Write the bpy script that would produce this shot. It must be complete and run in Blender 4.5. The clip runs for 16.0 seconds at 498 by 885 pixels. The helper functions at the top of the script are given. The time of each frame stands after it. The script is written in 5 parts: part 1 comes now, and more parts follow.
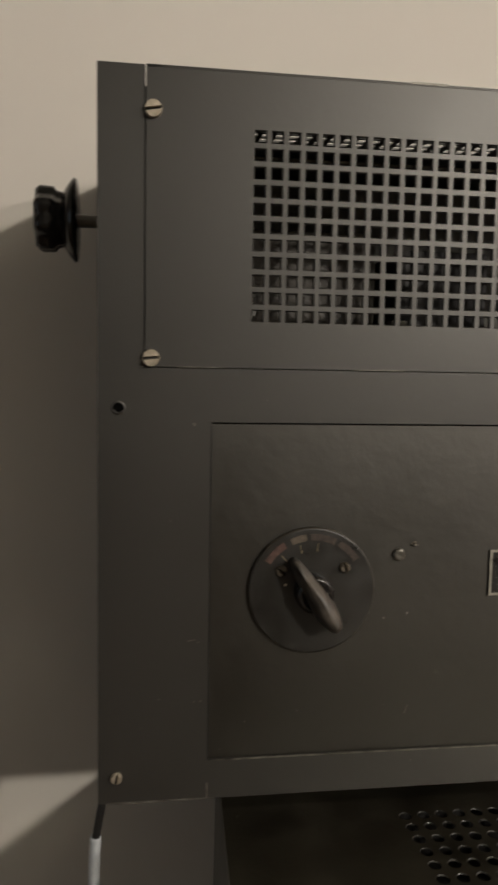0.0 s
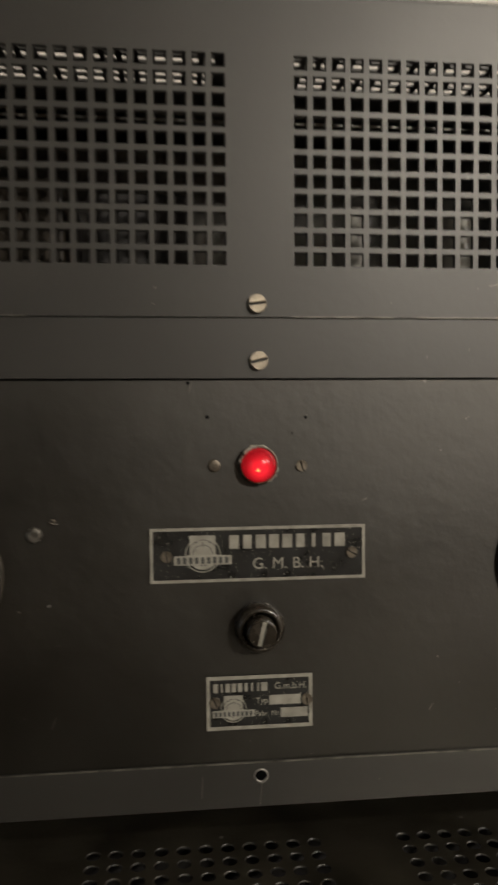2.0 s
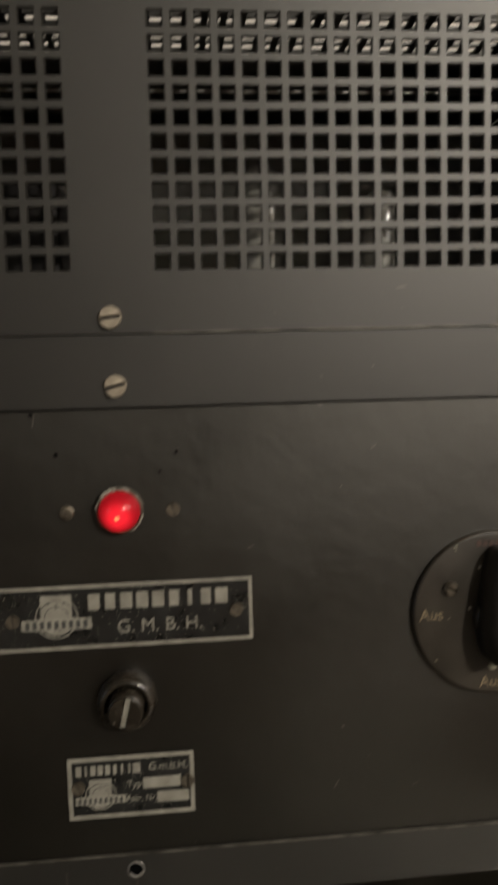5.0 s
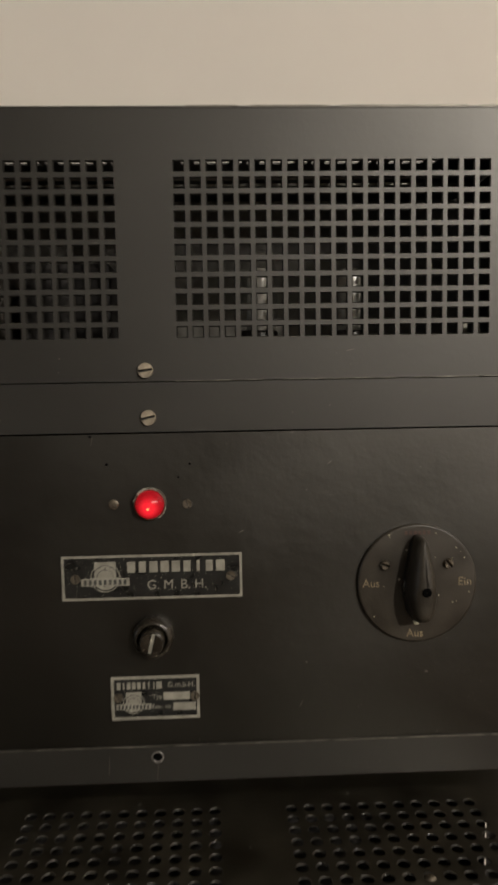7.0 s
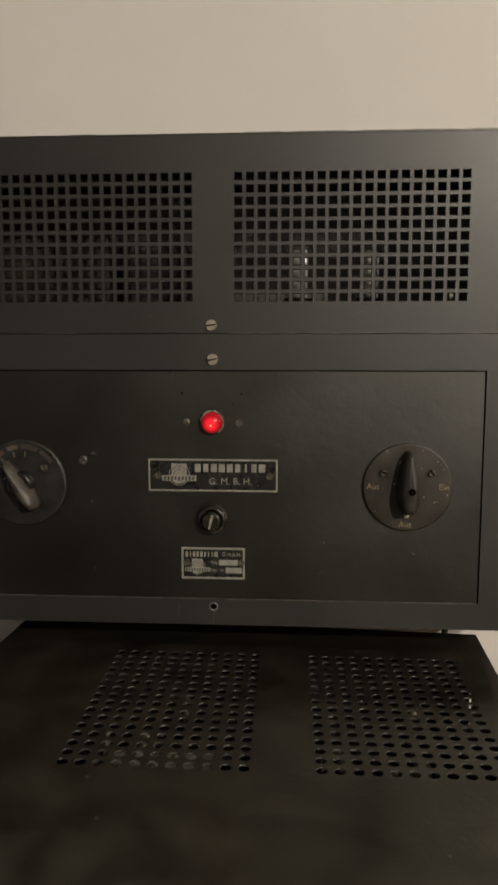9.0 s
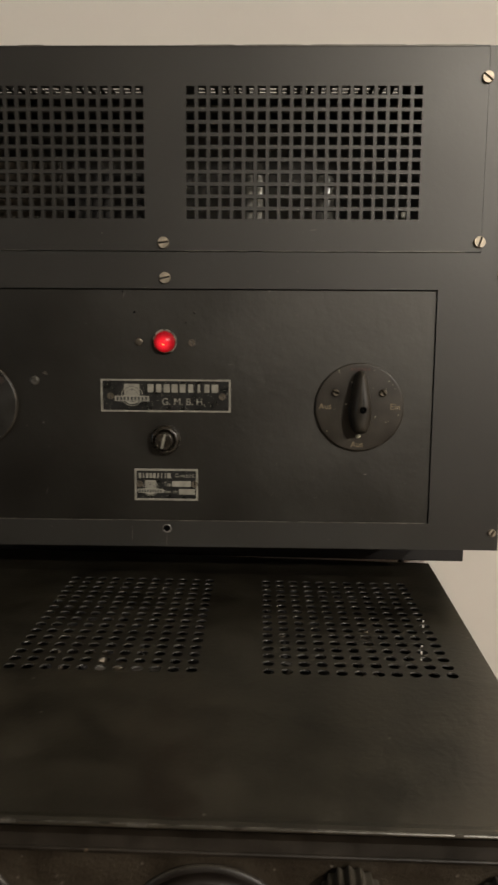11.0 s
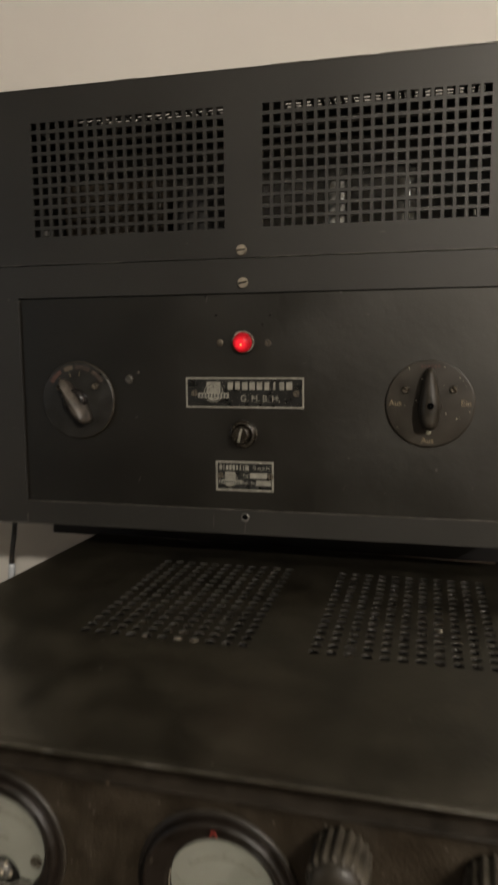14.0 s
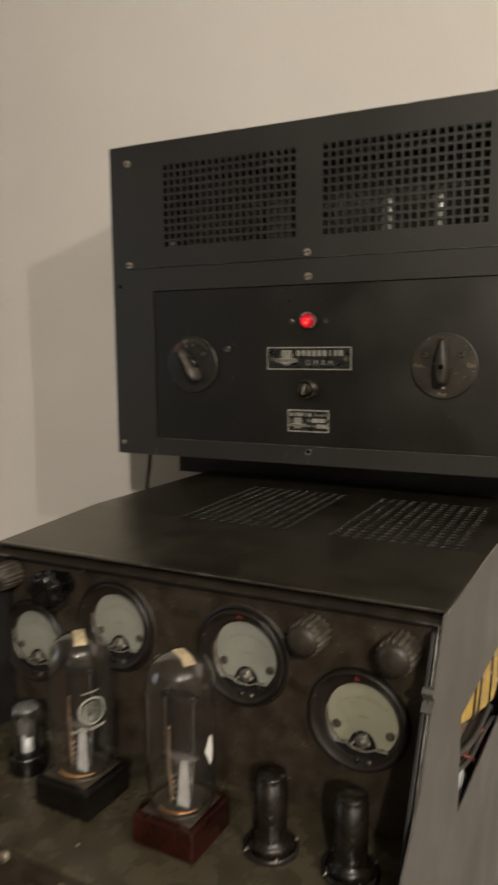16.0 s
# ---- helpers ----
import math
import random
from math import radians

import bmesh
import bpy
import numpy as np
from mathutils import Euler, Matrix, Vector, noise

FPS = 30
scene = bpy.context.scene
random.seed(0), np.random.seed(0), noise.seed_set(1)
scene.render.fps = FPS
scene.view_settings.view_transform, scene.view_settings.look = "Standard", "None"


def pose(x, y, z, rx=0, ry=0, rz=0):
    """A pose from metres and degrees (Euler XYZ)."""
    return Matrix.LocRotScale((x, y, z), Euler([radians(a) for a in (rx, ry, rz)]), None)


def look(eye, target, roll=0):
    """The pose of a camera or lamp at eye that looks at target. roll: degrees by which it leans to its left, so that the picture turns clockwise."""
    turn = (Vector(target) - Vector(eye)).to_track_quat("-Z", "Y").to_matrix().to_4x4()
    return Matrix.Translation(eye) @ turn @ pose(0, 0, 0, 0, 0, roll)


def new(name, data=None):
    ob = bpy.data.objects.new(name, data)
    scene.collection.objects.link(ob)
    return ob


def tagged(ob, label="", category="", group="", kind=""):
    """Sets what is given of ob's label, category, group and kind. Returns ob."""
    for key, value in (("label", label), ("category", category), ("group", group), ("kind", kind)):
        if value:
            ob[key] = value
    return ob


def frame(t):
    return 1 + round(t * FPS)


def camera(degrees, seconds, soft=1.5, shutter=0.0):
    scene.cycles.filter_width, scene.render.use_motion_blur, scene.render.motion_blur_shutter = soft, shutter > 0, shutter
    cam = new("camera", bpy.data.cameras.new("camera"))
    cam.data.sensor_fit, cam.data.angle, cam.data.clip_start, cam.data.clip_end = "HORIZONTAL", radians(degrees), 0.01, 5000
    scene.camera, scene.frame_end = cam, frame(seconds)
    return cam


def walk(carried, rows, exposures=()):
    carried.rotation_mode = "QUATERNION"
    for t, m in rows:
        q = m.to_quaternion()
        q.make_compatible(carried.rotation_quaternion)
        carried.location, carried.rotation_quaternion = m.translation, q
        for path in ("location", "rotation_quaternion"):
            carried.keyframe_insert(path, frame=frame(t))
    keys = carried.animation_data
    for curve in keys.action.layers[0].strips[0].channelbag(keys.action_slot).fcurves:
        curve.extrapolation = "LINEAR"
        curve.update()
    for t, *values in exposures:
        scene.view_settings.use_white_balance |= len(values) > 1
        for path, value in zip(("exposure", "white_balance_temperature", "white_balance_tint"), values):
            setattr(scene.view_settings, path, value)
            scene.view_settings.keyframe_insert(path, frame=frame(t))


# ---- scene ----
LAMP_A = (2.45, -1.75, 2.41)
LAMP_B = (1.59, -2.94, 2.50)
cam = camera(37.0, 16.0, soft=2.5, shutter=0.8)
PATH = [
    (0, (-0.273, -0.435, 1.348), (0.0, 1.538, 1.167), 1.6),
    (0.5, (-0.243, -0.432, 1.339), (0.046, 1.543, 1.213), 1.0),
    (1, (-0.182, -0.444, 1.335), (0.094, 1.534, 1.231), 0.9),
    (1.5, (-0.087, -0.426, 1.318), (0.108, 1.562, 1.218), 0.4),
    (2, (-0.046, -0.392, 1.305), (0.167, 1.594, 1.218), 0.2),
    (2.5, (-0.027, -0.361, 1.291), (0.196, 1.624, 1.178), 0.1),
    (3, (-0.018, -0.329, 1.287), (0.2, 1.654, 1.158), -0.1),
    (3.5, (-0.016, -0.307, 1.28), (0.181, 1.677, 1.122), -0.2),
    (4, (-0.017, -0.3, 1.269), (0.175, 1.682, 1.089), -0.4),
    (4.2, (-0.017, -0.302, 1.268), (0.193, 1.68, 1.094), -0.4),
    (4.5, (-0.003, -0.313, 1.295), (0.214, 1.667, 1.111), -0.8),
    (5, (0.028, -0.331, 1.334), (0.218, 1.653, 1.16), -1.0),
    (5.2, (0.035, -0.333, 1.345), (0.222, 1.65, 1.167), -1.0),
    (7.3, (0.049, -0.508, 1.357), (0.097, 1.483, 1.179), -0.2),
    (7.5, (0.052, -0.532, 1.357), (0.075, 1.459, 1.171), -0.1),
    (8, (0.064, -0.597, 1.352), (0.01, 1.392, 1.146), -0.0),
    (8.2, (0.076, -0.62, 1.356), (-0.013, 1.365, 1.128), -0.1),
    (10.3, (0.064, -0.669, 1.301), (-0.057, 1.31, 1.043), 0.9),
    (10.5, (0.069, -0.672, 1.3), (-0.037, 1.308, 1.033), 0.9),
    (11, (0.091, -0.661, 1.281), (0.05, 1.319, 1.001), 1.0),
    (11.5, (0.087, -0.64, 1.291), (0.089, 1.344, 1.037), 0.8),
    (12, (0.07, -0.624, 1.301), (0.102, 1.364, 1.088), 0.6),
    (12.5, (0.049, -0.609, 1.3), (0.07, 1.382, 1.12), 0.5),
    (13, (0.064, -0.603, 1.298), (-0.114, 1.381, 1.119), 0.4),
    (13.5, (0.131, -0.635, 1.296), (-0.234, 1.319, 1.075), 0.2),
    (14, (0.179, -0.687, 1.273), (-0.301, 1.237, 1.014), 0.1),
    (14.5, (0.225, -0.721, 1.261), (-0.339, 1.177, 0.982), 0.0),
    (15, (0.283, -0.749, 1.256), (-0.361, 1.124, 0.979), 0.1),
    (15.3, (0.316, -0.79, 1.25), (-0.418, 1.05, 0.973), -0.2),
    (15.5, (0.333, -0.82, 1.249), (-0.435, 1.006, 0.976), -0.1),
    (16, (0.362, -0.894, 1.251), (-0.519, 0.88, 0.979), -0.0),
]
EXPOSURES = [(0.0, 0.10), (0.8, 0.04), (2.0, 0.08), (5.0, 0.05), (8.0, 0.02), (11.0, -0.01), (12.0, 0.05), (12.5, 0.10), (13.0, 0.10), (13.6, 0.04), (14.5, 0.11), (16.0, 0.22)]
walk(cam, [(t, look(eye, target, roll)) for t, eye, target, roll in PATH], EXPOSURES)

# ---- light ----
world = bpy.data.worlds.new("room_dusk")
scene.world = world
world.use_nodes = True
world.node_tree.nodes["Background"].inputs["Color"].default_value = (0.20, 0.27, 0.38, 1)
world.node_tree.nodes["Background"].inputs["Strength"].default_value = 0.2


def lamp(name, place, watts, radius, colour):
    data = bpy.data.lights.new(name, "POINT")
    data.energy, data.shadow_soft_size, data.color = watts, radius, colour
    ob = new(name, data)
    ob.location = place
    return ob


lamp("standard_lamp", LAMP_A, 99, 0.02, (1.0, 0.905, 0.845))
lamp("room_lamp", LAMP_B, 197, 0.06, (1.0, 0.928, 0.825))


# dusk light that falls through the window in the west wall
dusk = bpy.data.lights.new("dusk_light", "AREA")
dusk.shape, dusk.size, dusk.size_y, dusk.energy, dusk.color = "RECTANGLE", 1.3, 1.2, 4.2, (0.76, 0.88, 1.0)
dusk_ob = new("dusk_light", dusk)
dusk_ob.matrix_world = pose(-2.52, -1.9, 1.5, 0, -90, 0)


# ---- materials ----
def material(name, base, rough=0.5, metal=0.0, var=0.25, scale=40.0, bump=0.05, bump_scale=400.0, specks=0.0, speck_scale=500.0,
             speck_colour=(0.6, 0.57, 0.5), coat=0.0, spec=0.5, rough_var=0.1, stretch=(1, 1, 1), warm=None, sheen=(1, 1, 1), gloss=None):
    """Principled surface with blotches at one scale, grain and relief at another, and loose specks of dust or chips."""
    m = bpy.data.materials.new(name)
    m.use_nodes = True
    nt = m.node_tree
    n, link = nt.nodes, nt.links.new
    b = n["Principled BSDF"]
    tc = n.new("ShaderNodeTexCoord")
    mp = n.new("ShaderNodeMapping")
    mp.inputs["Scale"].default_value = stretch
    link(tc.outputs["Object"], mp.inputs["Vector"])
    big = n.new("ShaderNodeTexNoise")
    big.inputs["Scale"].default_value, big.inputs["Detail"].default_value = scale, 6
    fine = n.new("ShaderNodeTexNoise")
    fine.inputs["Scale"].default_value, fine.inputs["Detail"].default_value = bump_scale, 4
    for t in (big, fine):
        link(mp.outputs["Vector"], t.inputs["Vector"])
    ramp = n.new("ShaderNodeValToRGB")
    dark = tuple(c * (1 - var) for c in base)
    light = warm or tuple(min(1, c * (1 + var)) for c in base)
    ramp.color_ramp.elements[0].position, ramp.color_ramp.elements[1].position = 0.3, 0.7
    ramp.color_ramp.elements[0].color, ramp.color_ramp.elements[1].color = (*dark, 1), (*light, 1)
    link(big.outputs["Fac"], ramp.inputs["Fac"])
    colour = ramp.outputs["Color"]
    if specks:
        vor = n.new("ShaderNodeTexVoronoi")
        vor.inputs["Scale"].default_value = speck_scale
        link(mp.outputs["Vector"], vor.inputs["Vector"])
        sep = n.new("ShaderNodeSeparateColor")
        link(vor.outputs["Color"], sep.inputs["Color"])
        rare = n.new("ShaderNodeMath")
        rare.operation = "LESS_THAN"
        rare.inputs[1].default_value = specks
        link(sep.outputs[0], rare.inputs[0])
        near = n.new("ShaderNodeMath")
        near.operation = "LESS_THAN"
        near.inputs[1].default_value = 0.32
        link(vor.outputs["Distance"], near.inputs[0])
        both = n.new("ShaderNodeMath")
        both.operation = "MULTIPLY"
        link(rare.outputs[0], both.inputs[0])
        link(near.outputs[0], both.inputs[1])
        mix = n.new("ShaderNodeMixRGB")
        mix.inputs["Color2"].default_value = (*speck_colour, 1)
        link(both.outputs[0], mix.inputs["Fac"])
        link(colour, mix.inputs["Color1"])
        colour = mix.outputs["Color"]
    link(colour, b.inputs["Base Color"])
    rr = n.new("ShaderNodeMapRange")
    rr.inputs["To Min"].default_value, rr.inputs["To Max"].default_value = max(0.02, rough - rough_var), min(1, rough + rough_var)
    rr.inputs["From Min"].default_value, rr.inputs["From Max"].default_value = 0.3, 0.7
    link(big.outputs["Fac"], rr.inputs["Value"])
    link(rr.outputs["Result"], b.inputs["Roughness"])
    bm = n.new("ShaderNodeBump")
    bm.inputs["Strength"].default_value, bm.inputs["Distance"].default_value = bump, 0.0015
    link(fine.outputs["Fac"], bm.inputs["Height"])
    link(bm.outputs["Normal"], b.inputs["Normal"])
    b.inputs["Metallic"].default_value = metal
    b.inputs["Specular IOR Level"].default_value = spec
    b.inputs["Specular Tint"].default_value = (*sheen, 1)
    b.inputs["Coat Weight"].default_value = coat
    b.inputs["Coat Roughness"].default_value = 0.12
    if gloss:
        # satin paint: matt colour under a gloss whose lobe falls off quickly
        b.inputs["Specular IOR Level"].default_value = 0.0
        shine, mixed, edge = n.new("ShaderNodeBsdfAnisotropic"), n.new("ShaderNodeMixShader"), n.new("ShaderNodeFresnel")
        shine.distribution = "BECKMANN"
        shine.inputs["Color"].default_value = (*sheen, 1)
        edge.inputs["IOR"].default_value = gloss
        link(rr.outputs["Result"], shine.inputs["Roughness"])
        for node in (shine, edge):
            link(bm.outputs["Normal"], node.inputs["Normal"])
        link(edge.outputs["Fac"], mixed.inputs["Fac"])
        link(b.outputs["BSDF"], mixed.inputs[1])
        link(shine.outputs["BSDF"], mixed.inputs[2])
        link(mixed.outputs["Shader"], n["Material Output"].inputs["Surface"])
    return m


def clear(name, tint=(1, 1, 1), rough=0.0, ior=1.45):
    m = bpy.data.materials.new(name)
    m.use_nodes = True
    b = m.node_tree.nodes["Principled BSDF"]
    b.inputs["Base Color"].default_value = (*tint, 1)
    b.inputs["Transmission Weight"].default_value = 1.0
    b.inputs["Roughness"].default_value, b.inputs["IOR"].default_value = rough, ior
    return m


def thin_glass(name, rim=1.0, least=0.10, dusty=0.035, rough=0.035):
    """A thin pane or bulb wall: light passes straight, with a gloss that grows at the rim."""
    m = bpy.data.materials.new(name)
    m.use_nodes = True
    nt = m.node_tree
    n, link = nt.nodes, nt.links.new
    n.remove(n["Principled BSDF"])
    out = n["Material Output"]
    see, gloss, mix, fr = n.new("ShaderNodeBsdfTransparent"), n.new("ShaderNodeBsdfGlossy"), n.new("ShaderNodeMixShader"), n.new("ShaderNodeLayerWeight")
    see.inputs["Color"].default_value = (0.95, 0.955, 0.95, 1)
    gloss.inputs["Roughness"].default_value = rough
    gain = n.new("ShaderNodeMapRange")
    gain.inputs["To Min"].default_value, gain.inputs["To Max"].default_value = least, rim
    power = n.new("ShaderNodeMath")
    power.operation = "POWER"
    power.inputs[1].default_value = 2.3
    link(fr.outputs["Facing"], power.inputs[0])
    link(power.outputs[0], gain.inputs["Value"])
    link(gain.outputs["Result"], mix.inputs["Fac"])
    link(see.outputs["BSDF"], mix.inputs[1])
    link(gloss.outputs["BSDF"], mix.inputs[2])
    dust, film = n.new("ShaderNodeBsdfDiffuse"), n.new("ShaderNodeMixShader")
    dust.inputs["Color"].default_value = (0.5, 0.47, 0.42, 1)
    grain = n.new("ShaderNodeTexNoise")
    grain.inputs["Scale"].default_value, grain.inputs["Detail"].default_value = 60, 6
    amount = n.new("ShaderNodeMapRange")
    amount.inputs["From Min"].default_value, amount.inputs["From Max"].default_value = 0.35, 0.75
    amount.inputs["To Min"].default_value, amount.inputs["To Max"].default_value = 0.0, dusty
    link(grain.outputs["Fac"], amount.inputs["Value"])
    link(amount.outputs["Result"], film.inputs["Fac"])
    link(mix.outputs["Shader"], film.inputs[1])
    link(dust.outputs["BSDF"], film.inputs[2])
    link(film.outputs["Shader"], out.inputs["Surface"])
    return m


def glowing(name, colour, strength):
    m = bpy.data.materials.new(name)
    m.use_nodes = True
    b = m.node_tree.nodes["Principled BSDF"]
    b.inputs["Base Color"].default_value = (*colour, 1)
    b.inputs["Emission Color"].default_value = (*colour, 1)
    b.inputs["Emission Strength"].default_value = strength
    return m


# Unseen room walls: the colour is set dark so that little light bounces back.
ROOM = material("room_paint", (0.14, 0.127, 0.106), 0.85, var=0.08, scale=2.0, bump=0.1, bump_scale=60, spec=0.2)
WALL = material("wall_plaster", (0.68, 0.64, 0.575), 0.85, var=0.05, scale=2.5, bump=0.12, bump_scale=70, spec=0.2)
# Unseen ceiling and floor: their tones are chosen to set the bounced light.
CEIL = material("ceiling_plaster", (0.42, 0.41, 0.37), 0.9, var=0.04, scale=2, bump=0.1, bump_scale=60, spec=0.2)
FLOOR = material("floor_boards", (0.09, 0.057, 0.035), 0.5, var=0.4, scale=5, bump=0.1, bump_scale=50, stretch=(1, 12, 1))
BLACK = material("black_satin_paint", (0.0092, 0.0084, 0.0066), 0.47, spec=0.94, sheen=(1, 0.98, 0.94), var=0.16, scale=9, bump=0.06, bump_scale=200, rough_var=0.03)
INSET = material("black_aged_paint", (0.0045, 0.0040, 0.0029), 0.49, gloss=1.74, sheen=(1, 0.97, 0.90), var=0.35, scale=12, bump=0.13, bump_scale=130, specks=0.0010, speck_scale=320,
                 speck_colour=(0.12, 0.115, 0.10), rough_var=0.03)
WORN = material("worn_black_paint", (0.0222, 0.0194, 0.0134), 0.36, gloss=1.92, sheen=(1, 0.97, 0.89), var=0.50, scale=24, bump=0.14, bump_scale=220, specks=0.0025, speck_scale=260,
                speck_colour=(0.12, 0.11, 0.09), rough_var=0.06)
SHRIVEL = material("brown_shrivel_lacquer", (0.0305, 0.0230, 0.0146), 0.40, var=0.40, scale=50, bump=0.45, bump_scale=420, specks=0.030, speck_scale=380,
                   speck_colour=(0.11, 0.095, 0.075), rough_var=0.12)
DECK = material("grey_brown_lacquer", (0.057, 0.0475, 0.0290), 0.25, var=0.5, scale=28, bump=0.16, bump_scale=200, specks=0.002, speck_scale=240,
                speck_colour=(0.25, 0.22, 0.17), rough_var=0.12)
GREY = material("grey_hammered_paint", (0.074, 0.069, 0.063), 0.48, var=0.05, scale=9, bump=0.05, bump_scale=220)
# Bare metal for worn edges, and for highlights put in as pale strips.
EDGE = material("bare_worn_lit_edge", (0.15, 0.14, 0.12), 0.45, metal=0.7, var=0.75, scale=90, bump=0.1, bump_scale=300)
NICKEL = material("nickel_screw", (0.46, 0.40, 0.31), 0.5, metal=0.8, var=0.25, scale=260, bump=0.05, bump_scale=900, specks=0.02, speck_scale=900,
                  speck_colour=(0.2, 0.16, 0.1))
TARNISH = material("tarnished_brass", (0.15, 0.128, 0.098), 0.45, metal=0.8, var=0.4, scale=200, bump=0.2, bump_scale=700)
GLOSSBAKE = material("polished_black_bakelite", (0.0045, 0.0040, 0.0038), 0.09, var=0.2, scale=60, bump=0.02, bump_scale=300, spec=0.55, rough_var=0.03)
BAKE = material("black_bakelite", (0.014, 0.012, 0.011), 0.22, var=0.3, scale=60, bump=0.04, bump_scale=500, spec=0.5, rough_var=0.08)
FUSEBAKE = material("dusty_glossy_bakelite", (0.021, 0.017, 0.012), 0.27, var=0.5, scale=140, bump=0.06, bump_scale=500, spec=0.6, rough_var=0.08, specks=0.03, speck_scale=900,
                    speck_colour=(0.30, 0.27, 0.21))
DULLBAKE = material("dusty_bakelite", (0.030, 0.025, 0.018), 0.42, spec=0.42, var=0.3, scale=80, bump=0.10, bump_scale=500, rough_var=0.1)
WORNBAKE = material("dusty_brown_bakelite", (0.062, 0.052, 0.042), 0.46, var=0.6, scale=120, bump=0.15, bump_scale=400, rough_var=0.1)
DUSTBAKE = material("dust_covered_bakelite", (0.062, 0.053, 0.039), 0.50, var=0.4, scale=90, bump=0.12, bump_scale=500)
DUSTY = material("dusty_brown_fibre", (0.044, 0.034, 0.023), 0.38, var=0.5, scale=70, bump=0.2)
LEDGEBLACK = material("brown_black_lacquer", (0.0125, 0.0090, 0.0055), 0.42, var=0.5, scale=60, bump=0.12, bump_scale=300, specks=0.006, speck_scale=300,
                      speck_colour=(0.10, 0.07, 0.045))
BROWNBAKE = material("brown_bakelite", (0.0095, 0.0066, 0.0044), 0.27, var=0.4, scale=60, bump=0.05, bump_scale=400, spec=0.6)
SOCKET = material("black_socket_bakelite", (0.0050, 0.0036, 0.0028), 0.15, var=0.3, scale=60, bump=0.05, bump_scale=300, spec=0.5)
BEZEL = material("brown_black_bezel", (0.0105, 0.0070, 0.0043), 0.46, var=0.3, scale=60, bump=0.06, bump_scale=400)
REDBAKE = material("red_brown_bakelite", (0.0180, 0.0026, 0.0013), 0.26, spec=0.5, var=0.5, scale=50, bump=0.05, bump_scale=300)
DISC = material("dial_enamel", (0.032, 0.0262, 0.0188), 0.44, var=0.35, scale=45, bump=0.06, bump_scale=400, specks=0.012, speck_scale=420,
                speck_colour=(0.5, 0.46, 0.38))
DISCB = material("dark_dial_enamel", (0.017, 0.016, 0.014), 0.36, var=0.3, scale=60, bump=0.06, bump_scale=400, specks=0.005, speck_scale=300,
                 speck_colour=(0.4, 0.36, 0.28))
PLATE = material("black_plate_enamel", (0.012, 0.012, 0.011), 0.32, var=0.3, scale=90, bump=0.05, bump_scale=500, specks=0.06, speck_scale=1700,
                 speck_colour=(0.42, 0.40, 0.34))
SILVER = material("dull_silver_print", (0.27, 0.257, 0.212), 0.5, metal=0.15, var=0.22, scale=150, bump=0.08, bump_scale=700)
GOLD = material("yellowed_print", (0.215, 0.17, 0.10), 0.55, var=0.4, scale=400)
WORNRED = material("worn_red_print", (0.070, 0.036, 0.027), 0.6, var=0.4, scale=400)
WORNTAN = material("worn_tan_print", (0.085, 0.066, 0.046), 0.6, var=0.4, scale=400)
WORNBROWN = material("worn_brown_print", (0.040, 0.028, 0.021), 0.6, var=0.5, scale=300)
REDINK = material("red_print", (0.26, 0.03, 0.022), 0.55, var=0.4, scale=400)
CREAM = material("cream_dial_card", (0.31, 0.297, 0.212), 0.7, var=0.06, scale=60, bump=0.02)
PALE = material("pale_dial_card", (0.30, 0.298, 0.250), 0.7, var=0.06, scale=60, bump=0.02)
INK = material("black_ink", (0.05, 0.05, 0.045), 0.7, var=0.1)
PAPER = material("yellowed_paper_label", (0.46, 0.37, 0.23), 0.75, var=0.3, scale=140)
WHITE = material("white_enamel_chip", (0.74, 0.72, 0.66), 0.6, var=0.1)
ALU = material("aluminium", (0.72, 0.71, 0.69), 0.40, metal=0.3, var=0.2, scale=90, bump=0.1)
MICA = material("grey_mica", (0.12, 0.115, 0.105), 0.4, var=0.3, scale=120)
MESH = material("dark_anode", (0.008, 0.0075, 0.0065), 0.6, spec=0.2, var=0.3, scale=120)
PALECOPPER = material("pale_copper_rod", (0.50, 0.36, 0.25), 0.4, metal=0.8, var=0.3, scale=120)
COPPER = material("copper", (0.62, 0.30, 0.14), 0.35, metal=0.9, var=0.2, scale=120)
AMBER = material("orange_cement", (0.42, 0.21, 0.07), 0.5, var=0.3, scale=120)
BROWNCLOTH = material("brown_cloth", (0.10, 0.062, 0.036), 0.7, var=0.4, scale=60, bump=0.2)
YELLOW = material("yellow_varnished_cloth", (0.56, 0.37, 0.06), 0.5, var=0.3, scale=60, bump=0.3, bump_scale=300)
RUBBER = material("black_cable_rubber", (0.016, 0.015, 0.014), 0.5, var=0.2)
REDWIRE = material("red_wire", (0.35, 0.05, 0.03), 0.5, var=0.2)
GREYWIRE = material("grey_sleeve", (0.42, 0.44, 0.45), 0.55, var=0.15)
PALERAIL = material("bare_steel_rod", (0.62, 0.60, 0.55), 0.38, metal=0.8, var=0.25, scale=90)
RAIL = material("dark_rail", (0.011, 0.010, 0.009), 0.6, var=0.3)
BACKING = material("pale_grey_backing", (0.36, 0.345, 0.31), 0.7, var=0.3, scale=18, bump=0.1)
# Tone and gloss vary strongly to put scattered glints on the hole rims.
RIM = material("glinting_hole_rim", (0.030, 0.027, 0.022), 0.34, spec=0.6, rough_var=0.2, var=0.9, scale=180, bump=0.5, bump_scale=600)
SCALE = material("faded_scale_ink", (0.13, 0.13, 0.105), 0.7, var=0.2)
INSIDE = material("dark_chassis_steel", (0.022, 0.020, 0.018), 0.6, var=0.4, scale=30, bump=0.1)
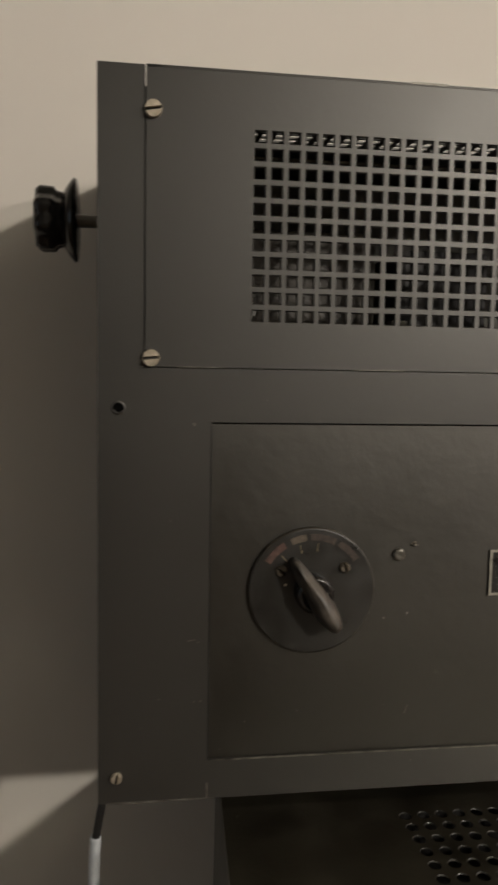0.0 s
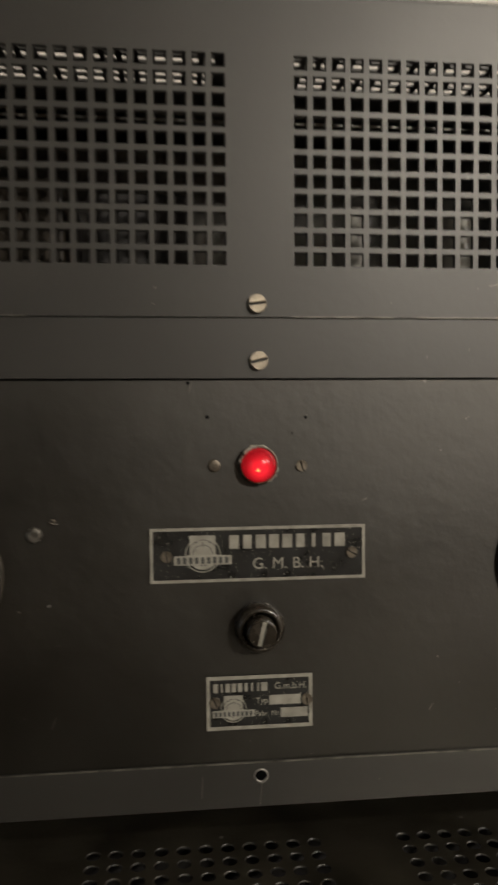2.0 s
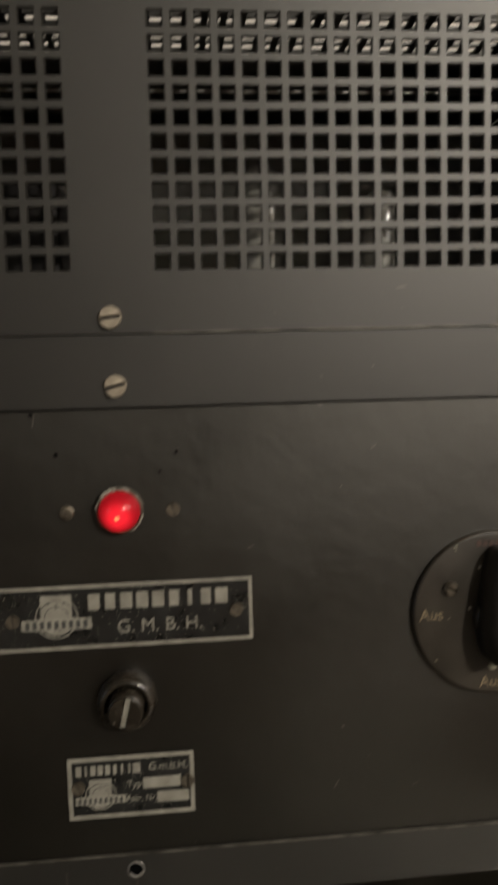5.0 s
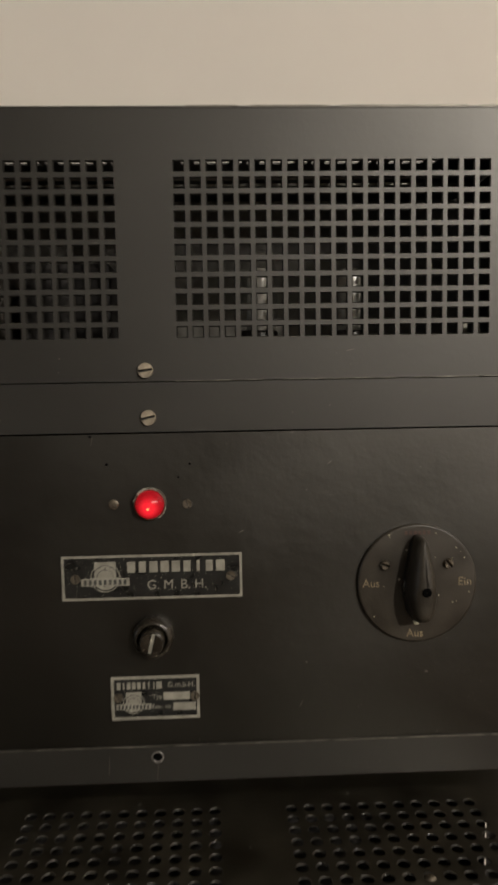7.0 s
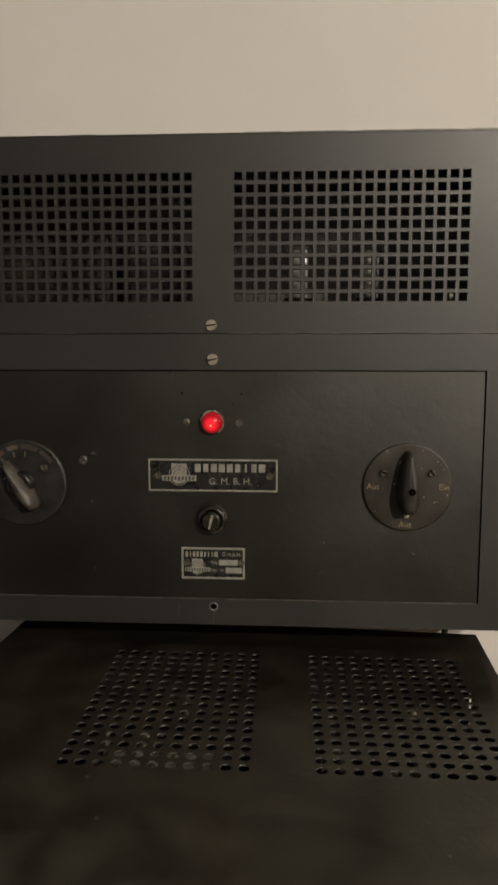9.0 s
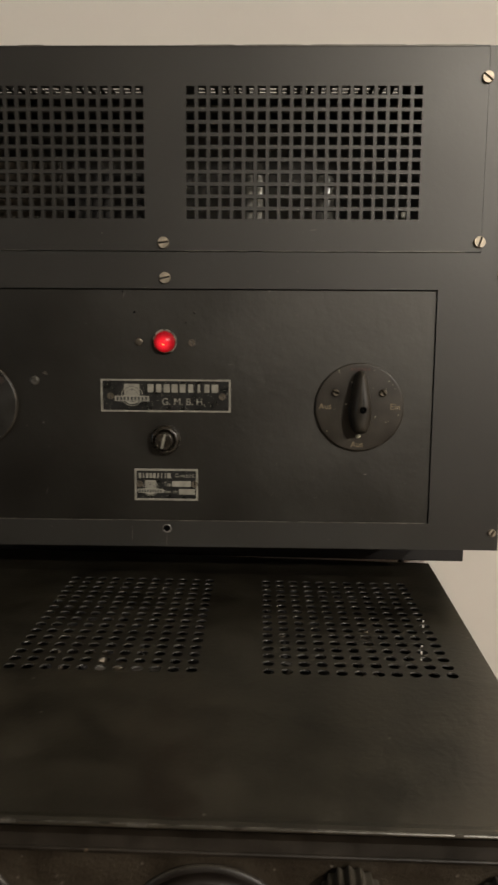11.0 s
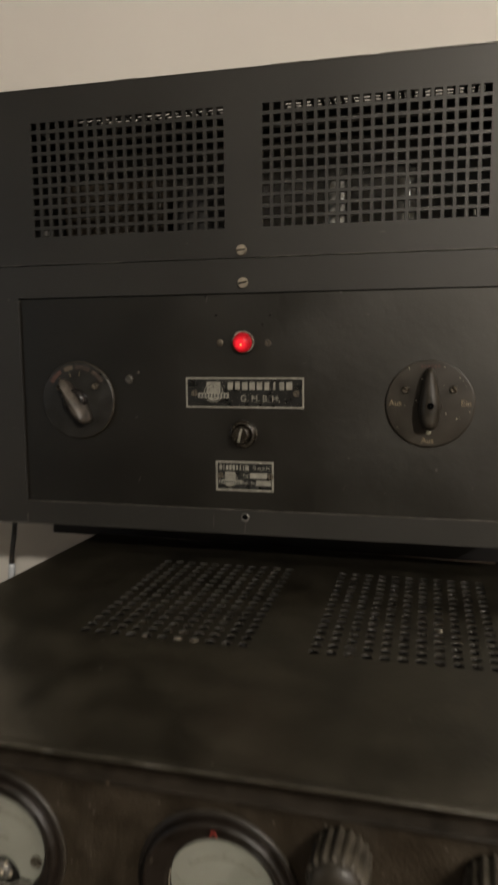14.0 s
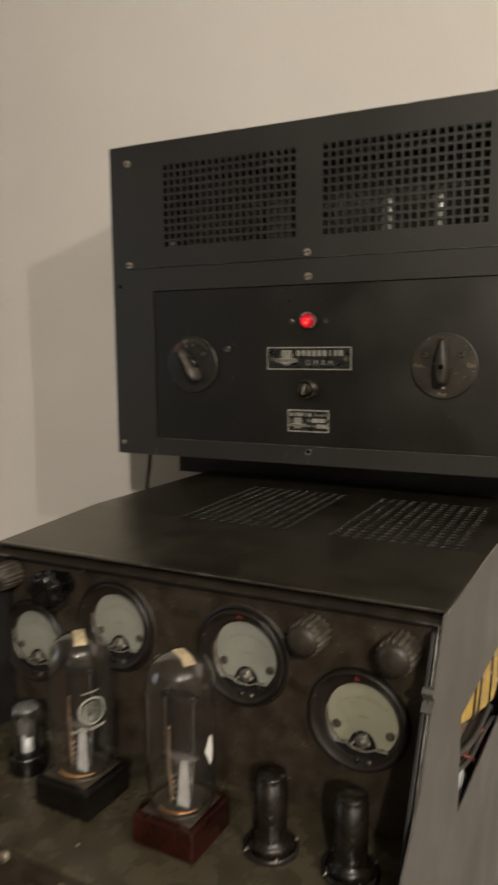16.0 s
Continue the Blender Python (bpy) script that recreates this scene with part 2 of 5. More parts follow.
STEEL = material("dull_steel", (0.22, 0.21, 0.19), 0.42, metal=0.6, var=0.3, scale=40)
GLASS = thin_glass("bulb_glass", 1.0, 0.11, 0.016)
OLDGLASS = thin_glass("dusty_bulb_glass", 0.5, 0.06, 0.10, 0.22)
PANE = thin_glass("meter_glass", 0.5, 0.03, 0.02)
LENS = clear("red_lens_glass", (0.34, 0.008, 0.02), 0.22, 1.35)
LENS.node_tree.nodes["Principled BSDF"].inputs["Transmission Weight"].default_value = 0.62
LENS.node_tree.nodes["Principled BSDF"].inputs["Emission Color"].default_value = (1.0, 0.022, 0.035, 1)
lens_nodes, lens_link = LENS.node_tree.nodes, LENS.node_tree.links.new
lens_place, lens_far, lens_glow = lens_nodes.new("ShaderNodeTexCoord"), lens_nodes.new("ShaderNodeVectorMath"), lens_nodes.new("ShaderNodeMapRange")
lens_far.operation = "DISTANCE"
lens_far.inputs[1].default_value = (-0.0004, -0.0090, -0.0016)
lens_link(lens_place.outputs["Object"], lens_far.inputs[0])
lens_link(lens_far.outputs["Value"], lens_glow.inputs["Value"])
lens_glow.interpolation_type = "SMOOTHSTEP"
lens_glow.inputs["From Min"].default_value, lens_glow.inputs["From Max"].default_value = 0.0005, 0.0095
lens_glow.inputs["To Min"].default_value, lens_glow.inputs["To Max"].default_value = 0.95, 0.16
lens_link(lens_glow.outputs["Result"], lens_nodes["Principled BSDF"].inputs["Emission Strength"])
REDGLOW = glowing("red_lit_reflector", (0.35, 0.006, 0.018), 0.22)
BULBGLOW = glowing("lamp_filament", (1.0, 0.75, 0.15), 9.0)


# ---- mesh builders ----
def finish(bm, smooth=False):
    bmesh.ops.recalc_face_normals(bm, faces=bm.faces)
    if smooth:
        for f in bm.faces:
            f.smooth = True
    return bm


def box(x0, x1, y0, y1, z0, z1, bevel=0.0, seg=2, bm=None):
    own = bmesh.new()
    bmesh.ops.create_cube(own, size=1.0)
    for v in own.verts:
        v.co = Vector((x0 + (v.co.x + 0.5) * (x1 - x0), y0 + (v.co.y + 0.5) * (y1 - y0), z0 + (v.co.z + 0.5) * (z1 - z0)))
    if bevel:
        bmesh.ops.bevel(own, geom=own.edges[:], offset=bevel, segments=seg, affect="EDGES", profile=0.6)
    return merge(bm, own)


def merge(bm, own):
    if bm is None:
        return own
    me = bpy.data.meshes.new("tmp")
    own.to_mesh(me)
    own.free()
    bm.from_mesh(me)
    bpy.data.meshes.remove(me)
    return bm


def lathe(profile, n=32, axis="z", centre=(0, 0, 0), bm=None, flute=0, depth=0.0, sx=1.0, sy=1.0, smooth=True, caps=False):
    """A turned body: profile of (radius, height) from one end to the other. flute: ribs round it."""
    own = bmesh.new()
    rings = []
    for r, h in profile:
        ring = []
        for k in range(n):
            a = 2 * math.pi * k / n
            q = r * (1 - depth * (0.5 + 0.5 * math.cos(flute * a))) if flute and r > 0 else r
            u, v = q * math.cos(a) * sx, q * math.sin(a) * sy
            p = {"z": (u, v, h), "y": (u, h, v), "x": (h, u, v)}[axis]
            ring.append(own.verts.new(Vector(p) + Vector(centre)))
        rings.append(ring)
    for a, b in zip(rings, rings[1:]):
        for k in range(n):
            own.faces.new((a[k], a[(k + 1) % n], b[(k + 1) % n], b[k]))
    for ring in (rings[0], rings[-1]) if caps else ():
        if (ring[0].co - ring[n // 2].co).length > 1e-6:
            own.faces.new(ring)
    bmesh.ops.remove_doubles(own, verts=own.verts, dist=1e-6)
    finish(own, smooth)
    return merge(bm, own)


def prism(outline, d0, d1, axis="y", chamfer=1.0, bm=None):
    """A flat outline (u, v) drawn out from d0 to d1 along an axis. chamfer: the scale of the d0 end."""
    own = bmesh.new()
    cu = sum(u for u, v in outline) / len(outline)
    cv = sum(v for u, v in outline) / len(outline)

    def at(u, v, d):
        return {"y": (u, d, v), "x": (d, u, v), "z": (u, v, d)}[axis]
    a = [own.verts.new(at(cu + (u - cu) * chamfer, cv + (v - cv) * chamfer, d0)) for u, v in outline]
    b = [own.verts.new(at(u, v, d1)) for u, v in outline]
    own.faces.new(a)
    own.faces.new(b[::-1])
    for k in range(len(a)):
        own.faces.new((a[k], b[k], b[(k + 1) % len(a)], a[(k + 1) % len(a)]))
    finish(own)
    return merge(bm, own)


def sheet(us, vs, solid, place, thick, bm=None):
    """A sheet cut along grid lines: solid(i, j) tells which cells stay. place(u, v, d) gives the point at depth d."""
    own = bmesh.new()
    pts = {}

    def vert(i, j, d):
        if (i, j, d) not in pts:
            pts[i, j, d] = own.verts.new(place(us[i], vs[j], thick * d))
        return pts[i, j, d]
    nu, nv = len(us) - 1, len(vs) - 1
    has = [[bool(solid(i, j)) for j in range(nv)] for i in range(nu)]
    for i in range(nu):
        for j in range(nv):
            if not has[i][j]:
                continue
            ring = [(i, j), (i + 1, j), (i + 1, j + 1), (i, j + 1)]
            own.faces.new([vert(*p, 0) for p in ring])
            own.faces.new([vert(*p, 1) for p in ring][::-1])
            for (di, dj), (p, q) in zip(((0, -1), (1, 0), (0, 1), (-1, 0)), zip(ring, ring[1:] + ring[:1])):
                a, b = i + di, j + dj
                if not (0 <= a < nu and 0 <= b < nv and has[a][b]):
                    own.faces.new([vert(*p, 0), vert(*p, 1), vert(*q, 1), vert(*q, 0)])
    finish(own)
    return merge(bm, own)


def tube(points, radius, n=8, bm=None):
    """A round cable along a smooth line through the points."""
    own = bmesh.new()
    pts = [Vector(p) for p in points]
    line = []
    for k in range(len(pts) - 1):
        p0, p1, p2, p3 = pts[max(k - 1, 0)], pts[k], pts[k + 1], pts[min(k + 2, len(pts) - 1)]
        for s in range(6):
            t = s / 6
            line.append(0.5 * (2 * p1 + (p2 - p0) * t + (2 * p0 - 5 * p1 + 4 * p2 - p3) * t * t + (3 * p1 - p0 - 3 * p2 + p3) * t ** 3))
    line.append(pts[-1])
    rings = []
    for k, p in enumerate(line):
        d = (line[min(k + 1, len(line) - 1)] - line[max(k - 1, 0)]).normalized()
        side = d.orthogonal().normalized() if not rings else (last - d * last.dot(d)).normalized()
        last = side
        up = d.cross(side)
        rings.append([own.verts.new(p + radius * (math.cos(2 * math.pi * j / n) * side + math.sin(2 * math.pi * j / n) * up)) for j in range(n)])
    for a, b in zip(rings, rings[1:]):
        for j in range(n):
            own.faces.new((a[j], a[(j + 1) % n], b[(j + 1) % n], b[j]))
    own.faces.new(rings[0])
    own.faces.new(rings[-1][::-1])
    finish(own, True)
    return merge(bm, own)


def mesh_of(name, bm, mat):
    me = bpy.data.meshes.new(name)
    bm.to_mesh(me)
    bm.free()
    me.materials.append(mat)
    return me


def part(name, bm, mat, parent=None, label="", at=None):
    """One mesh object under a thing or part, in the parent's own coordinates; bm may be a finished mesh to share."""
    me = bm if isinstance(bm, bpy.types.Mesh) else mesh_of(name, bm, mat)
    ob = new(name, me)
    if parent:
        ob.parent = parent
    if at is not None:
        ob.matrix_basis = at if isinstance(at, Matrix) else Matrix.Translation(at)
    if label:
        ob["label"] = label
    return ob


def thing(name, m, label, category, group="", kind=""):
    ob = new(name)
    ob.matrix_basis = m
    ob.empty_display_size = 0.02
    return tagged(ob, label, category, group, kind)


def lettering(name, text, size, mat, parent, at, deep=0.0002, align="CENTER", bold=0.0):
    """Raised print that faces the viewer (towards -y)."""
    cu = bpy.data.curves.new(name, "FONT")
    cu.body, cu.size, cu.extrude, cu.align_x, cu.align_y = text, size, deep, align, "CENTER"
    cu.offset = bold
    tmp = bpy.data.objects.new(name, cu)
    scene.collection.objects.link(tmp)
    me = bpy.data.meshes.new_from_object(tmp.evaluated_get(bpy.context.evaluated_depsgraph_get()))
    bpy.data.objects.remove(tmp)
    bpy.data.curves.remove(cu)
    me.materials.clear()
    me.materials.append(mat)
    return part(name, me, mat, parent, "", at @ pose(0, 0, 0, 90, 0, 0))


# ---- room ----
WALL_Y = 0.25


def structure(name, bm, mat, label, category):
    return tagged(part(name, bm, mat), label, category, kind="structure")


structure("wall_north", box(-2.4, 3.5, WALL_Y, WALL_Y + 0.15, 0, 2.8), WALL, "off-white plastered wall behind the amplifiers", "wall")
structure("wall_south", box(-2.4, 3.5, -4.95, -4.8, 0, 2.8), ROOM, "plain unseen room wall, coloured dark to limit bounced light", "wall")
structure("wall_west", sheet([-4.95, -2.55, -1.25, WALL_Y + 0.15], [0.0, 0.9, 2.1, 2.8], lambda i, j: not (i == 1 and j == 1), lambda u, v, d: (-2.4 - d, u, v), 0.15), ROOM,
          "plain unseen room wall with a window, coloured dark to limit bounced light", "wall")
win = tagged(new("window_1"), "plain white window with two panes, dusk outside", "window", kind="structure")
win.matrix_basis = Matrix.Translation((-2.46, -1.9, 0.9))
part("window_frame", sheet([-0.648, -0.60, -0.025, 0.025, 0.60, 0.648], [0.002, 0.05, 1.15, 1.198], lambda i, j: not (j == 1 and i in (1, 3)), lambda u, v, d: (-d, u, v), 0.04), CEIL, win)
part("window_sill", box(-0.02, 0.09, -0.68, 0.68, -0.03, -0.002, 0.004), CEIL, win)
structure("wall_east", box(3.5, 3.65, -4.95, WALL_Y + 0.15, 0, 2.8), ROOM, "plain unseen room wall, coloured dark to limit bounced light", "wall")
structure("floor", box(-2.55, 3.65, -4.95, WALL_Y + 0.15, -0.1, 0), FLOOR, "dark wooden floor boards", "floor")
structure("ceiling", box(-2.55, 3.65, -4.95, WALL_Y + 0.15, 2.8, 2.9), CEIL, "plain grey ceiling, unseen, toned to set the bounced light", "ceiling")
structure("baseboard", box(-2.4, 3.5, WALL_Y - 0.012, WALL_Y - 0.002, 0, 0.08, 0.002), CEIL, "white painted baseboard along the wall", "baseboard")


# ---- wall-mounted amplifier ----
BASE_U = Matrix.Translation((0, 0.12, 1.0893))
LEAN = 0.0105
amp = thing("amplifier", Matrix.Translation((0, 0.12, 1.25)) @ pose(0, 0, 0, 0, -0.6, 0) @ Matrix.Translation((0, 0, 1.0893 - 1.25)),
            "black steel amplifier cabinet with perforated front, on a wall ledge", "amplifier")


def level(x, z):
    """Room coordinates of a point on the slightly leaning front, taken back to the cabinet standing level."""
    return x + (z - 1.25) * LEAN, z - x * LEAN



def fixed(name, bm, mat, label="", parent=None, at=None):
    """A part of the amplifier whose mesh or place is given in room coordinates."""
    ob = part(name, bm, mat, parent or amp, label)
    m = at if isinstance(at, Matrix) else Matrix.Translation(at or (0, 0, 0))
    ob.matrix_basis = (parent.matrix_basis.inverted() if parent else Matrix()) @ BASE_U.inverted() @ m
    return ob


X0, X1, Z0, Z1 = -0.3005, 0.3033, 1.0893, 1.5217
IX0, IX1, IZ0, IZ1 = -0.2340, 0.2400, 1.1137, 1.3220
SEAM_Z, SEAM_L, SEAM_R = 1.3535, -0.2740, 0.2755


def front(u, v, d):
    return (u, 0.0016 + d, v)


us, vs = [X0, SEAM_L, IX0, IX1, SEAM_R, X1], [Z0, IZ0, IZ1, SEAM_Z, Z1]
fixed("front_frame", sheet(us, vs, lambda i, j: not (i == 2 and j == 1) and not (1 <= i <= 3 and j == 3), front, 0.0044), BLACK)
fixed("recessed_panel", box(IX0 - 0.006, IX1 - 0.0006, 0.0037, 0.0062, IZ0 - 0.006, IZ1 - 0.0008, 0.0004, 1), INSET, "aged black panel set back in the front")
fixed("panel_backing", box(IX0 - 0.010, IX1 + 0.010, 0.0066, 0.0082, IZ0 - 0.010, IZ1 + 0.010), INSIDE)
# Strip put in for the light that catches the recess's left edge.
fixed("recess_edge", box(IX0 - 0.0007, IX0 + 0.0001, 0.0012, 0.0036, IZ0, IZ1 - 0.002, 0.0003, 1), RAIL, "thin upright strip for the lit edge of the recess")


def worn_lit_line(name, x0, x1, z0, z1, y=0.0013):
    return fixed(name, box(x0, x1, y, y + 0.0012, z0, z1), EDGE, "bare metal strip for worn paint and for lit edges")


# pale strips: the lit lower edge of the recess, and chips along the rims
worn_lit_line("worn_lit_edge", IX0 + 0.002, IX1 - 0.004, IZ0 - 0.0003, IZ0 + 0.0003)
worn_lit_line("worn_lit_edge", X0 + 0.006, -0.236, Z0 - 0.0004, Z0 + 0.0006)
for a, b in ((0.030, 0.062), (0.070, 0.118), (0.126, 0.205), (0.214, 0.262), (-0.120, -0.098)):
    worn_lit_line("worn_lit_edge", a, b, Z1 - 0.0007, Z1 + 0.0004, 0.0001)
# highlights along the seam, put in as pale strips
for a, b in ((0.020, 0.075), (0.088, 0.160), (0.172, 0.262), (-0.255, -0.225), (-0.150, -0.118)):
    worn_lit_line("worn_lit_edge", a, b, SEAM_Z + 0.0004, SEAM_Z + 0.0010, 0.0001)
worn_lit_line("worn_lit_edge", -0.2350, -0.2340, Z0 + 0.001, Z0 + 0.010)

# Added dark strips that keep the lit wall from showing through the seams.
for x in (SEAM_L, SEAM_R):
    fixed("seam_light_stop", box(x - 0.004, x + 0.0035, 0.0062, 0.0074, SEAM_Z - 0.002, Z1 - (0.010 if x < 0 else 0.004)), INSIDE)

# perforated cover: front with two fields of square holes, and a top with two more
HOLE, COLS, ROWS = 0.0066, 20, 11
FIELDS, FZ = ((-0.2117, 0.0100), (0.0216, 0.0101)), 1.3813


def holes(starts, n):
    out = []
    for s, pitch in starts:
        for k in range(n):
            out += [s + k * pitch, s + k * pitch + HOLE]
    return out


gu = [SEAM_L + 0.0006] + holes(FIELDS, COLS) + [SEAM_R - 0.0006]
gv = [SEAM_Z + 0.0006] + holes(((FZ, 0.01015),), ROWS) + [Z1]
flare_u = {u: (-1 if i % 2 else 1) for i, u in enumerate(gu) if 0 < i < len(gu) - 1}
flare_v = {v: (-1 if j % 2 else 1) for j, v in enumerate(gv) if 0 < j < len(gv) - 1}


def punched(u, v, d):
    """The punched holes narrow a little towards the back."""
    k = 0.00035 if d == 0 else -0.00035
    return (u + k * flare_u.get(u, 0), 0.0004 + d, v + k * flare_v.get(v, 0))


fixed("perforated_cover", sheet(gu, gv, lambda i, j: not (i % 2 == 1 and j % 2 == 1), punched, 0.0016), BLACK,
      "satin black cover with two fields of square holes")
gy = [0.0030] + holes(((0.034, 0.0101),), 9) + [WALL_Y - 0.004]
fixed("top_plate", sheet(gu, gy, lambda i, j: not (i % 2 == 1 and j % 2 == 1), lambda u, v, d: (u, v, Z1 - 0.0002 - d), 0.0014), BLACK)
# cabinet sides, bottom and back
fixed("side_panel", box(X0 + 0.0005, X0 + 0.0025, 0.006, WALL_Y - 0.004, Z0 + 0.001, Z1 - 0.0005), BLACK)
fixed("side_panel", box(X1 - 0.0025, X1 - 0.0005, 0.006, WALL_Y - 0.004, Z0 + 0.001, Z1 - 0.0005), BLACK)
fixed("top_strip", box(X0 + 0.001, SEAM_L - 0.0005, 0.006, WALL_Y - 0.004, Z1 - 0.0025, Z1 - 0.0006), BLACK)
fixed("top_strip", box(SEAM_R + 0.0005, X1 - 0.001, 0.006, WALL_Y - 0.004, Z1 - 0.0025, Z1 - 0.0006), BLACK)
fixed("bottom_plate", box(X0 + 0.003, X1 - 0.003, 0.0065, WALL_Y - 0.004, Z0, Z0 + 0.002), BLACK)
fixed("back_plate", box(X0 + 0.003, X1 - 0.003, WALL_Y - 0.006, WALL_Y - 0.0042, Z0 + 0.0025, Z1 - 0.0017), BACKING)
fixed("chassis_deck", box(X0 + 0.003, X1 - 0.003, 0.012, WALL_Y - 0.0065, 1.370, 1.3725), BACKING)
for z in (1.5115, 1.5166):
    fixed("inner_rail", tube([(-0.255 + 0.1034 * k, 0.1500, z) for k in range(6)], 0.0012, 8), PALERAIL, "thin steel rod behind the holes")
fixed("rolled_edge", tube([(SEAM_L + 0.001 + k * (SEAM_R - SEAM_L - 0.002) / 6, 0.0014, Z1 - 0.0010) for k in range(7)], 0.0012, 10), BLACK, "rounded top edge of the cover")
fixed("transformer", box(-0.225, -0.11, 0.09, 0.19, 1.3726, 1.452, 0.004), SHRIVEL)
fixed("transformer", box(-0.095, -0.03, 0.08, 0.18, 1.3726, 1.440, 0.004), INSIDE)
fixed("terminal_block", box(-0.214, -0.207, 0.018, 0.028, 1.3726, 1.391, 0.001), MICA)
fixed("terminal_block", box(0.2085, 0.213, 0.018, 0.026, 1.3726, 1.3905, 0.001), SILVER)
fixed("terminal_block", box(-0.122, -0.112, 0.016, 0.024, 1.3726, 1.3855, 0.001), STEEL)


def half_disc(r, gap, side, n=14):
    a0 = math.asin(min(1, gap / 2 / r))
    return [(r * math.cos(a0 + (math.pi - 2 * a0) * k / n) * side, r * math.sin(a0 + (math.pi - 2 * a0) * k / n) * side) for k in range(n + 1)]


def slotted(r, height, gap, dome=0.86):
    """A slotted screw head that faces -y, its slot along x, its seat at y = 0."""
    bm = lathe([(r * 0.99, 0), (r, -height * 0.45), (r * 0.9, -height * 0.55)], 28, "y")
    for side in (1, -1):
        prism(half_disc(r, gap, side), -height, -height * 0.45, "y", dome, bm)
    return bm


SCREW = mesh_of("screw", slotted(0.0050, 0.0026, 0.0011), NICKEL)
SMALL = mesh_of("screw", slotted(0.0036, 0.0024, 0.0009, 0.7), NICKEL)
FLUSH = mesh_of("screw", slotted(0.0031, 0.0010, 0.0006, 0.95), TARNISH)
PIN = mesh_of("screw", slotted(0.0034, 0.0026, 0.0007, 0.55), TARNISH)
for x, z, turn, y, me in ((0.0, 1.361, 8, 0.0004, SCREW), (0.0012, 1.3312, 14, 0.0016, SCREW), (-0.272, 1.4945, 10, 0.0004, SCREW), (-0.2712, 1.3562, 6, 0.0004, SCREW),
                          (0.2712, 1.499, -38, 0.0004, SCREW), (0.2722, 1.3652, 72, 0.0004, SCREW), (-0.288, 1.1025, 80, 0.0016, SMALL), (0.299, 1.109, 60, 0.0016, SMALL),
                          (0.2935, 1.3375, 50, 0.0016, SMALL), (0.0250, 1.2752, -70, 0.0036, FLUSH)):
    x, z = level(x, z)
    fixed("screw", me, None, "slotted nickel screw" if me in (SCREW, SMALL) else "tarnished flush screw", None, pose(x, y, z, 0, -turn, 0))


def empty_hole(x, z, r, y, rim):
    x, z = level(x, z)
    bm = lathe([(r * 1.42, y + 0.0001), (r * 1.34, y - 0.0003), (r * 1.05, y - 0.0002)], 20, "y")
    ob = fixed("hole_rim", bm, rim, "bare rim of an empty screw hole", None, (x, 0, z))
    fixed("hole", lathe([(r * 1.08, y - 0.00026), (0.0001, y - 0.00024)], 16, "y"), INKHOLE, "", None, (x, 0, z))
    fixed("hole_lip", tube([(r * math.cos(radians(a)), y - 0.0004, r * math.sin(radians(a))) for a in range(200, 345, 20)], r * 0.22, 6), rim, "", None, (x, 0, z))
    return ob


INKHOLE = material("hole_dark", (0.003, 0.003, 0.003), 0.9, var=0.1, spec=0.0)
empty_hole(0.0035, 1.1062, 0.0030, 0.0016, STEEL)
empty_hole(-0.2895, 1.3268, 0.0030, 0.0016, BLACK)
for x, z, r in ((-0.0255, 1.3015, 0.0010), (-0.0355, 1.3195, 0.0009), (0.0275, 1.3010, 0.0008), (0.0200, 1.2925, 0.0006)):
    fixed("hole", lathe([(r, 0.0033), (0.0001, 0.0033)], 10, "y"), INKHOLE, "", None, (x, 0, z))
fixed("rivet", lathe([(0.0034, 0.0037), (0.0033, 0.0029), (0.0024, 0.0026), (0.0001, 0.0028)], 20, "y"), TARNISH, "plain tarnished rivet", None, (level(-0.0222, 1.2752)[0], 0, level(-0.0222, 1.2752)[1]))
# flecks of bare metal, dust and short scratches on the front
rnd = random.Random(21)
FLECKS = [mesh_of("paint_chip", prism([(r * math.cos(a) * rnd.uniform(0.6, 1.2), r * 0.7 * math.sin(a) * rnd.uniform(0.6, 1.2)) for a in (0.3, 1.2, 2.3, 3.3, 4.2, 5.4)], -0.00012, 0.0003, "y"), EDGE) for r in (0.0004, 0.0006, 0.0009, 0.0012)]
for k in range(70):
    x, z = rnd.uniform(-0.28, 0.28), rnd.uniform(1.095, 1.372) if k % 3 else rnd.uniform(1.115, 1.16)
    y = 0.0036 if IX0 + 0.004 < x < IX1 - 0.004 and IZ0 + 0.004 < z < IZ1 - 0.004 else (0.0004 if z > SEAM_Z + 0.003 and abs(x) < 0.268 else 0.0016)
    if math.hypot(x - 0.175, z - 1.221) > 0.045 and math.hypot(x + 0.171, z - 1.2175) > 0.045 and not (abs(x) < 0.065 and 1.125 < z < 1.30):
        fixed("paint_chip", FLECKS[min(3, int(rnd.expovariate(1.2)))], None, "", None, pose(x, y, z, 0, rnd.uniform(0, 180), 0))
for x, z, length, turn, y in ((-0.0300, 1.1015, 0.012, 88, 0.0015), (0.0020, 1.0975, 0.014, 85, 0.0015), (-0.2450, 1.190, 0.005, 8, 0.0015), (0.098, 1.139, 0.004, 60, 0.0035), (0.060, 1.256, 0.003, 20, 0.0035),
                              (-0.0345, 1.3170, 0.006, 78, 0.0035), (0.118, 1.300, 0.003, 30, 0.0035), (0.131, 1.372, 0.005, 12, 0.0003), (-0.108, 1.140, 0.006, 70, 0.0035)):
    fixed("scratch", box(-length / 2, length / 2, -0.0001, 0.0004, -0.00022, 0.00022), EDGE, "short bare scratch", None, pose(x, y, z, 0, -turn, 0))
